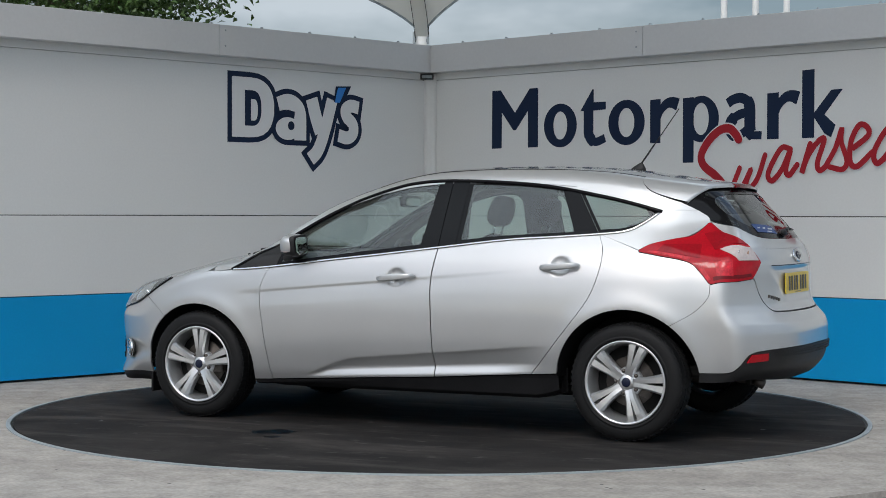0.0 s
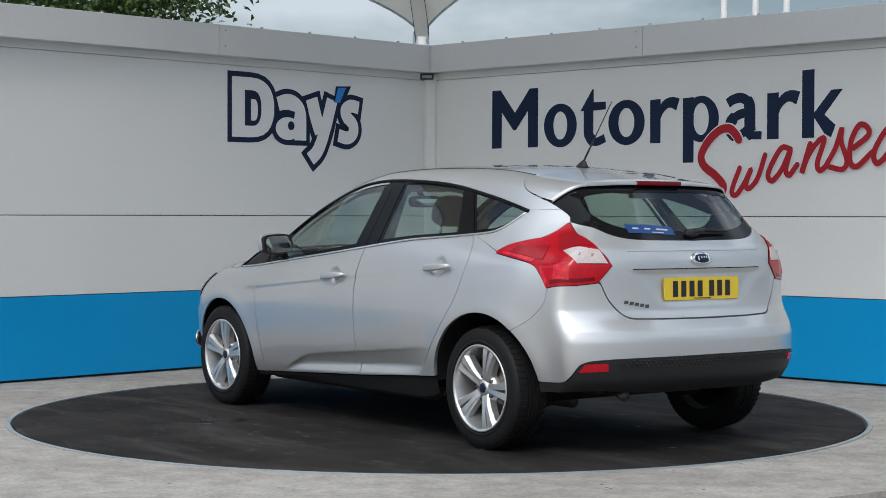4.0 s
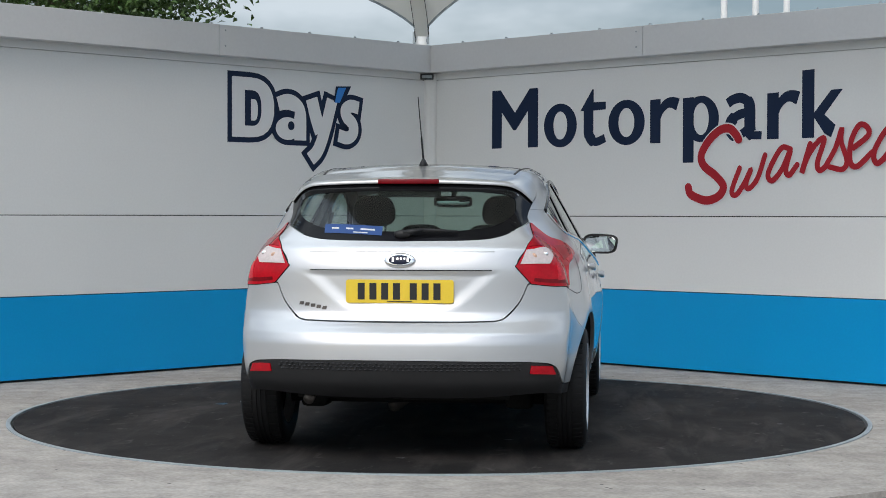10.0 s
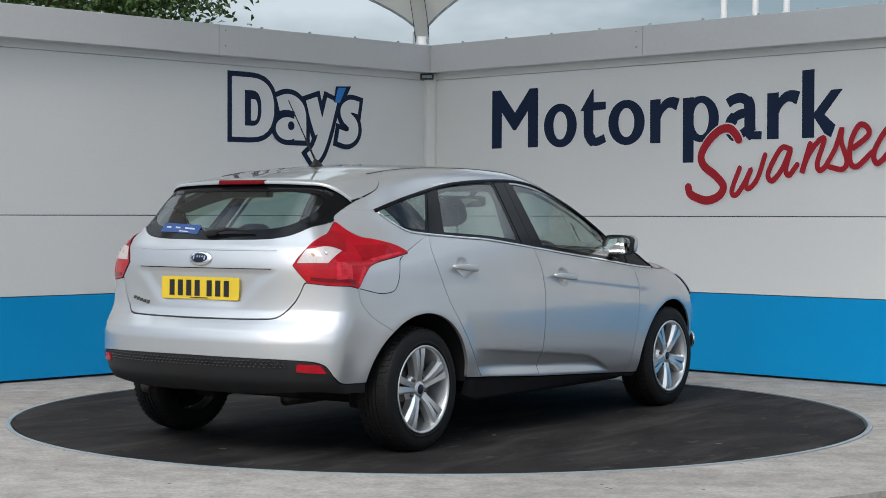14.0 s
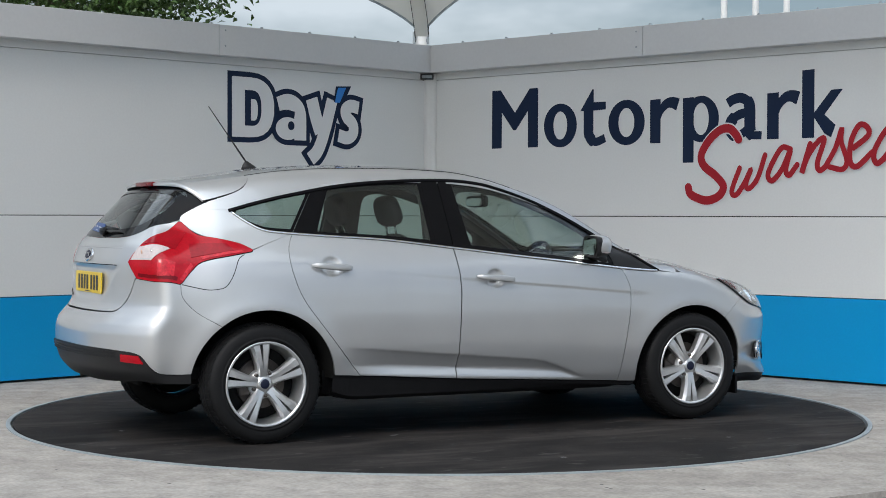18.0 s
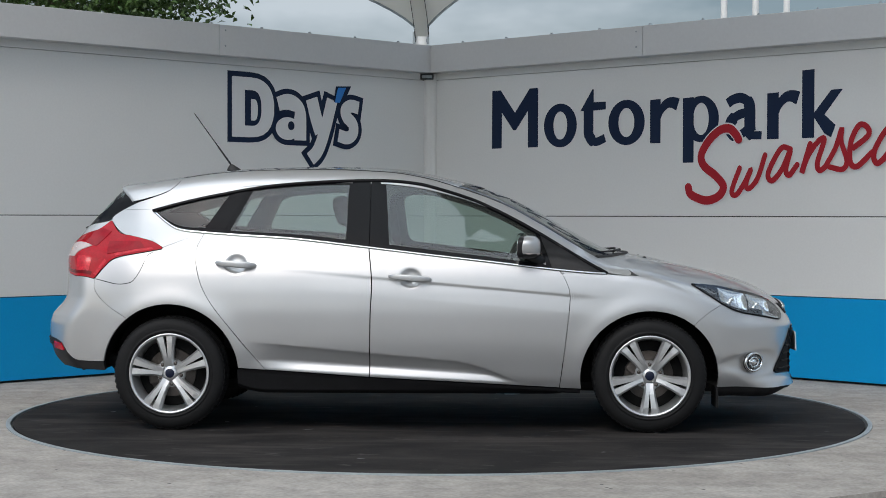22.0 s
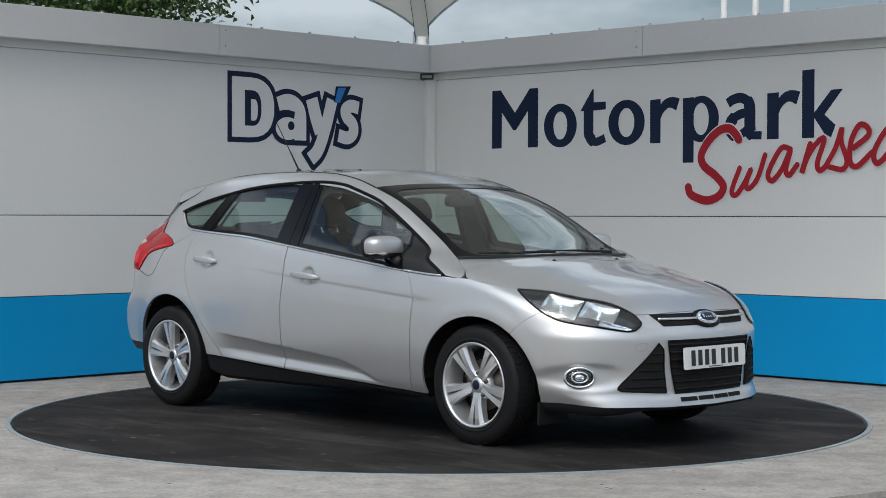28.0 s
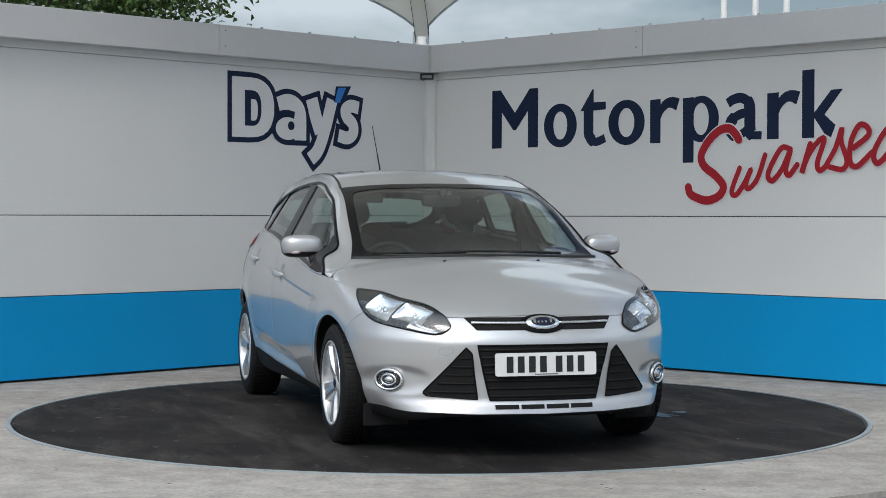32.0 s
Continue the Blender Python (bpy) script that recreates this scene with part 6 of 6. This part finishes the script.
def build_wheel(x, s, turn):
    """One alloy wheel at x, on side s; its outer face looks along s * y."""
    R = .314
    m = Matrix.Translation((x, s * .772, R)) @ pose(0, 0, 0, 0, turn, 0) @ Matrix.Diagonal((1, s, 1, 1))

    def wp(name, bm, mat, parent, label="", smooth=True):
        for v in bm.verts:
            v.co = m @ v.co
        if s < 0:
            bmesh.ops.reverse_faces(bm, faces=bm.faces)
        return car_part(name, bm, mat, parent, label, smooth)
    prof = [(.205, -.092), (.222, -.100), (.255, -.1035), (.288, -.098), (.303, -.086), (.3085, -.068), (.310, -.03), (.310, .03), (.3085, .068), (.303, .086),
            (.2975, .0925), (.289, .0985), (.276, .1030), (.262, .1050), (.248, .1050), (.241, .1045), (.240, .1060), (.234, .1060), (.231, .103), (.221, .099), (.214, .090)]
    tyre = wp("wheel", lathe(bmesh.new(), prof, 72), TYRE_RUBBER, None, "black tyre on a silver alloy wheel")
    # tread: cross grooves on the shoulder and rings round the crown
    bm = bmesh.new()
    n = 60
    for k in range(n):
        a = 2 * math.pi * k / n
        for y0, y1 in ((.040, .086), (-.086, -.040)):
            c, sn = math.cos(a), math.sin(a)
            c2, s2 = math.cos(a + .055), math.sin(a + .055)
            r0, r1 = (.3105, .3035) if y0 > 0 else (.3035, .3105)
            vs = [bm.verts.new(q) for q in ((c * r0, y0, sn * r0), (c2 * r0, y0, s2 * r0), (c2 * r1, y1, s2 * r1), (c * r1, y1, sn * r1))]
            up = [bm.verts.new(Vector((q.co.x * 1.016, q.co.y, q.co.z * 1.016))) for q in vs]
            bm.faces.new(up)
            for i in range(4):
                bm.faces.new((vs[i], vs[(i + 1) % 4], up[(i + 1) % 4], up[i]))
    for y0, y1 in ((-.034, -.014), (-.008, .008), (.014, .034)):
        lathe(bm, [(.309, y0), (.3155, y0 + .001), (.3155, y1 - .001), (.309, y1)], 60)
    bmesh.ops.recalc_face_normals(bm, faces=bm.faces)
    wp("tread", bm, TYRE_RUBBER, tyre, "moulded tread blocks", False)
    # rim
    rim = wp("rim", lathe(bmesh.new(), [(.215, -.09), (.215, .088), (.2185, .098), (.2225, .101), (.2225, .105), (.2165, .1065), (.210, .103), (.206, .092),
                                        (.201, .060), (.192, .02), (.188, -.07)], 64), ALLOY, tyre, "silver alloy rim")
    for k in range(5):
        a = 2 * math.pi * k / 5 + math.pi / 2
        bm = bmesh.new()
        for sg in (-1, 1):
            # one rib of a split spoke: (r, inner edge, ridge, outer edge, face depth)
            stations = ((.040, .000, .020, .030, .078), (.072, .000, .020, .029, .086), (.098, .0010, .023, .032, .091), (.135, .0040, .029, .040, .095),
                        (.175, .0070, .037, .050, .098), (.207, .0090, .045, .060, .097))
            rows = []
            for r, e0, mid, e1, y in stations:
                pts = ((r, sg * e0, y - .034), (r, sg * e0, y - .0015), (r, sg * mid, y), (r, sg * e1, y - .011 - .010 * (r - .04) / .16), (r, sg * e1, y - .055))
                rows.append([bm.verts.new((q[0] * math.cos(a) - q[1] * math.sin(a), q[2], q[0] * math.sin(a) + q[1] * math.cos(a))) for q in pts])
            for p, q in zip(rows, rows[1:]):
                for i in range(4):
                    bm.faces.new((p[i], p[i + 1], q[i + 1], q[i]))
        bmesh.ops.recalc_face_normals(bm, faces=bm.faces)
        for f in bm.faces:
            if f.normal.y < -.05:
                f.normal_flip()
        wp("spoke", bm, ALLOY, rim, "split silver spoke", False)
        a2 = a + math.pi / 5
        bm = bmesh.new()
        rod(bm, (.062 * math.cos(a2), .050, .062 * math.sin(a2)), (.062 * math.cos(a2), .075, .062 * math.sin(a2)), .0115, .0095, 8)
        wp("wheel_nut", bm, BRAKE_STEEL, rim, "dark wheel nut")
    wp("hub", lathe(bmesh.new(), [(.0, .082), (.031, .082), (.036, .079), (.042, .072), (.074, .060), (.082, .03)], 40), ALLOY, rim, "wheel centre")
    wp("hub_cap", lathe(bmesh.new(), [(0, .0875), (.018, .087), (.0245, .0845), (.026, .080)], 32), BADGE_BLUE, rim, "dark blue centre cap")
    wp("brake_disc", lathe(bmesh.new(), [(.0, .028), (.07, .028), (.072, .016), (.132, .016), (.134, .004), (.05, .002)], 48), BRAKE_STEEL, rim, "dull brake disc")
    bm = box(bmesh.new(), -.13, -.06, -.03, .035, -.05, .05, .012)
    wp("caliper", bm, BRAKE_STEEL, rim, "brake caliper")
    wp("wheel_back", lathe(bmesh.new(), [(0, -.01), (.188, -.012), (.188, -.04)], 40), UNDERBODY, rim, "dark inside of the wheel")
    # arch liner
    bm = bmesh.new()
    r = .392
    rows = []
    for k in range(25):
        a = radians(2 + 176 * k / 24)
        rows.append([bm.verts.new((x + r * math.cos(a), s * y, .312 + r * math.sin(a))) for y in (.868 if s else 0, .70, .50)])
    for p, q in zip(rows, rows[1:]):
        for i in range(2):
            bm.faces.new((p[i], p[i + 1], q[i + 1], q[i]))
    bm.faces.new([q[2] for q in rows])
    for row in rows:
        row[0].co.y = s * (float(side_width(np.array(row[0].co.x), np.array(max(row[0].co.z, .24)))) - .012)
    car_part("arch_liner", bm, UNDERBODY, None, "black wheel-arch liner")


for wx in (1.324, -1.322):
    for ws in (1, -1):
        build_wheel(wx, ws, {(True, 1): -2, (True, -1): 36, (False, 1): -19, (False, -1): -7}[(wx > 0, ws)])


# ---- door mirrors ----
def build_mirror(s):
    c = Vector((.648, s * .892, 1.010))

    def form(grow=1.0, ceiling=9.0):
        """The mirror's rounded shell, flat behind; ceiling cuts it off above."""
        bm = bmesh.new()
        bmesh.ops.create_uvsphere(bm, u_segments=36, v_segments=20, radius=1)
        for q in bm.verts:
            x, y, z = [math.copysign(abs(k) ** .68, k) * grow for k in q.co]
            px = x * .078 if x > 0 else x * .026
            z = min(z * (.066 if z > 0 else .058), ceiling)
            q.co = c + Vector((px - .016 * y * abs(y), s * (y * .112 + .010 * z / .066), z - .004 * y + .006))
        return bm
    cap = car_part("door_mirror", form(), PAINT, flanks["front"][0 if s > 0 else 1], "silver door mirror on a black arm")
    car_part("mirror_foot", form(1.02, -.030), BLACK_PLASTIC, cap, "black lower mirror shell")
    bm = bmesh.new()
    rod(bm, c + Vector((.0, -s * .06, -.040)), Vector((.74, s * .83, .930)), .026, .036, 14)
    car_part("mirror_arm", bm, BLACK_PLASTIC, cap, "black mirror arm")

    def plate(x0, x1, ry, rz, name, mat, parent, label):
        bm = bmesh.new()
        rings = []
        for x in (x0, x1):
            row = []
            for k in range(36):
                a = 2 * math.pi * k / 36
                sc = (abs(math.cos(a)) ** 4 + abs(math.sin(a)) ** 4) ** -.25
                yy, zz = sc * math.cos(a), sc * math.sin(a)
                row.append(bm.verts.new(c + Vector((x - .016 * yy * abs(yy), s * (ry * yy + .010 * zz), .006 + rz * zz - .004 * yy))))
            rings.append(row)
        for k in range(36):
            bm.faces.new((rings[0][k], rings[0][(k + 1) % 36], rings[1][(k + 1) % 36], rings[1][k]))
        bm.faces.new(rings[1])
        bmesh.ops.recalc_face_normals(bm, faces=bm.faces)
        return car_part(name, bm, mat, parent, label, False)
    fr = plate(-.004, -.034, .109, .0605, "mirror_frame", BLACK_PLASTIC, cap, "black mirror frame")
    plate(-.034, -.0375, .094, .049, "mirror_glass", MIRROR_SILVER, fr, "mirror glass")
    bm = bmesh.new()
    bmesh.ops.create_uvsphere(bm, u_segments=20, v_segments=8, radius=1)
    for q in bm.verts:
        x, y, z = q.co
        q.co = c + Vector((.034 + x * .042 - .03 * max(y, 0), s * (.045 + y * .062), -.026 + z * .014))
    car_part("mirror_indicator", bm, CLEAR_LENS, cap, "clear indicator lens")


build_mirror(1)
build_mirror(-1)


# ---- floor, underside and cabin ----
def pillow(bm, c, size, power=3.0, m=None, taper=0.0):
    """A soft block: a rounded box about c."""
    r = bmesh.ops.create_uvsphere(bm, u_segments=24, v_segments=14, radius=1)
    for q in r["verts"]:
        d = Vector([math.copysign(abs(k) ** (2 / power), k) for k in q.co])
        f = 1 - taper * max(0, d.z)
        p = Vector((d.x * size[0], d.y * size[1] * f, d.z * size[2]))
        q.co = (m @ p if m is not None else p) + Vector(c)
    return bm


def build_cabin():
    bm = box(bmesh.new(), -1.15, 1.78, -.60, .60, .205, .26, .02)
    box(bm, -.9, .9, -.78, .78, .215, .27, .02)
    fl = car_part("floor_pan", bm, UNDERBODY, None, "black underbody and floor", False)
    bm = bmesh.new()
    rod(bm, (.9, .12, .19), (-1.2, .14, .19), .035, .035, 10)
    box(bm, -1.70, -1.42, .08, .42, .285, .37, .03)
    car_part("exhaust_line", bm, BRAKE_STEEL, fl, "dull exhaust pipe and silencer")
    bm = rod(bmesh.new(), (-1.33, -.66, .26), (-1.33, .66, .26), .04, .04, 10)
    box(bm, -1.42, -1.24, .46, .60, .20, .36, .03)
    box(bm, -1.42, -1.24, -.60, -.46, .20, .36, .03)
    car_part("rear_axle", bm, UNDERBODY, fl, "black rear axle and its arms")
    bm = box(bmesh.new(), -1.86, -1.10, -.66, .66, .335, .40, .02)
    pillow(bm, (-1.55, -.12, .325), (.24, .26, .055), 4)
    car_part("boot_floor", bm, UNDERBODY, fl, "black boot floor with a wheel well")
    # bulkheads that close the engine bay and the boot
    bm = box(bmesh.new(), 1.02, 1.05, -.70, .70, .26, .93, .01)
    car_part("bulkhead", bm, UNDERBODY, fl, "black bulkhead", False)
    bm = box(bmesh.new(), -1.90, -1.87, -.52, .52, .30, 1.0, .01)
    car_part("boot_panel", bm, UNDERBODY, fl, "black boot wall", False)
    bm = bmesh.new()
    pillow(bm, (.86, 0, .80), (.24, .74, .16), 4)
    pillow(bm, (.80, -.37, .93), (.16, .20, .05), 3)
    d = car_part("dashboard", bm, CABIN_PLASTIC, None, "dark soft dashboard")
    # steering wheel, on the car's right
    m = pose(.52, -.37, .86, 0, -66, 0)
    bm = bmesh.new()
    n, k2 = 40, 8
    vs = [[bm.verts.new(m @ Vector(((.185 + .016 * math.cos(b)) * math.cos(a), (.185 + .016 * math.cos(b)) * math.sin(a), .016 * math.sin(b))))
           for b in (2 * math.pi * j / k2 for j in range(k2))] for a in (2 * math.pi * i / n for i in range(n))]
    for i in range(n):
        for j in range(k2):
            bm.faces.new((vs[i][j], vs[(i + 1) % n][j], vs[(i + 1) % n][(j + 1) % k2], vs[i][(j + 1) % k2]))
    bmesh.ops.recalc_face_normals(bm, faces=bm.faces)
    sw = car_part("steering_wheel", bm, CABIN_PLASTIC, None, "dark steering wheel")
    bm = pillow(bmesh.new(), (.52, -.37, .86), (.075, .085, .03), 3, m.to_3x3())
    rod(bm, m @ Vector((-.17, 0, 0)), m @ Vector((0, 0, 0)), .018, .02, 8)
    rod(bm, m @ Vector((0, -.17, 0)), m @ Vector((0, .17, 0)), .018, .018, 8)
    rod(bm, m @ Vector((0, 0, 0)), (.80, -.37, .72), .035, .04, 10)
    car_part("wheel_boss", bm, CABIN_PLASTIC, sw, "steering wheel boss and spokes")
    # front seats
    for y in (.37, -.37):
        bm = pillow(bmesh.new(), (.03, y, .50), (.26, .25, .09), 3.5)
        st = car_part("front_seat", bm, SEAT_CLOTH, None, "charcoal cloth front seat")
        back = pose(0, 0, 0, 0, -17, 0).to_3x3()
        bm = pillow(bmesh.new(), (-.295, y, .795), (.075, .245, .30), 3.5, back, .25)
        car_part("backrest", bm, SEAT_CLOTH, st, "cloth backrest")
        bm = pillow(bmesh.new(), (-.405, y, 1.215), (.050, .122, .088), 3.2, back, .15)
        hr = car_part("headrest", bm, SEAT_CLOTH, st, "cloth headrest")
        bm = bmesh.new()
        for dy in (-.06, .06):
            rod(bm, (-.365, y + dy, 1.03), (-.395, y + dy, 1.16), .007, .007, 8)
        car_part("headrest_posts", bm, CHROME, hr, "bright headrest posts")
    bm = pillow(bmesh.new(), (-1.12, 0, .84), (.085, .62, .27), 4, pose(0, 0, 0, 0, -22, 0).to_3x3())
    pillow(bm, (-.85, 0, .50), (.27, .62, .10), 4)
    rs = car_part("rear_seat", bm, SEAT_CLOTH, None, "charcoal cloth rear bench")
    for y in (.36, 0, -.36):
        bm = pillow(bmesh.new(), (-1.20, y, 1.085), (.045, .115, .055), 3.2, pose(0, 0, 0, 0, -22, 0).to_3x3(), .1)
        car_part("headrest", bm, SEAT_CLOTH, rs, "low rear headrest")
    bm = box(bmesh.new(), -1.82, -1.28, -.56, .56, .985, 1.005, .008)
    car_part("parcel_shelf", bm, CABIN_PLASTIC, None, "dark parcel shelf behind the rear seat", False)
    # interior mirror
    bm = pillow(bmesh.new(), (.36, 0, 1.275), (.022, .120, .036), 4)
    rod(bm, (.37, 0, 1.29), (.42, 0, 1.335), .012, .018, 10)
    cm = car_part("cabin_mirror", bm, CABIN_PLASTIC, None, "dark cabin mirror under the roof")
    bm = pillow(bmesh.new(), (.337, 0, 1.275), (.003, .106, .028), 5)
    car_part("cabin_mirror_glass", bm, MIRROR_SILVER, cm, "mirror glass")
    # broad B-pillar trims seen through the glass
    for s in (1, -1):
        bm = bmesh.new()
        rows = [[bm.verts.new((x, s * (y + dy), z)) for x, dy in ((x0, 0), (x1, 0), (x1, -.03), (x0, -.03))]
                for x0, x1, y, z in ((-.365, -.135, .815, .90), (-.355, -.150, .752, 1.08), (-.340, -.170, .680, 1.25), (-.330, -.180, .615, 1.375))]
        for p, q in zip(rows, rows[1:]):
            for k in range(4):
                bm.faces.new((p[k], p[(k + 1) % 4], q[(k + 1) % 4], q[k]))
        bm.faces.new(rows[0])
        bm.faces.new(rows[-1])
        bmesh.ops.recalc_face_normals(bm, faces=bm.faces)
        pl = car_part("inner_pillar", bm, CABIN_PLASTIC, None, "dark inner door pillar with a belt guide", False)
        bm = box(bmesh.new(), -.262, -.232, -.012, .012, -.035, .035, .006, Matrix.Translation((-.01, s * .655, 1.22)))
        car_part("belt_guide", bm, BLACK_PLASTIC, pl, "seat belt guide", False)
        bm = bmesh.new()
        tube(bm, [Vector((-.255, s * .640, 1.21)), Vector((-.262, s * .70, 1.0)), Vector((-.27, s * .73, .75))], .012, 6)
        car_part("seat_belt", bm, BLACK_PLASTIC, pl, "black seat belt")


build_cabin()


# ---- the turntable and the car turn together, at one steady rate ----
def motions():
    turns = [(float(t), pose(0, 0, 0, 0, 0, START_ANGLE - RATE * t)) for t in range(int(SECONDS) + 1)]
    walk(turntable, turns)
    walk(car, [(t, m @ CAR_STAND) for t, m in turns])


motions()
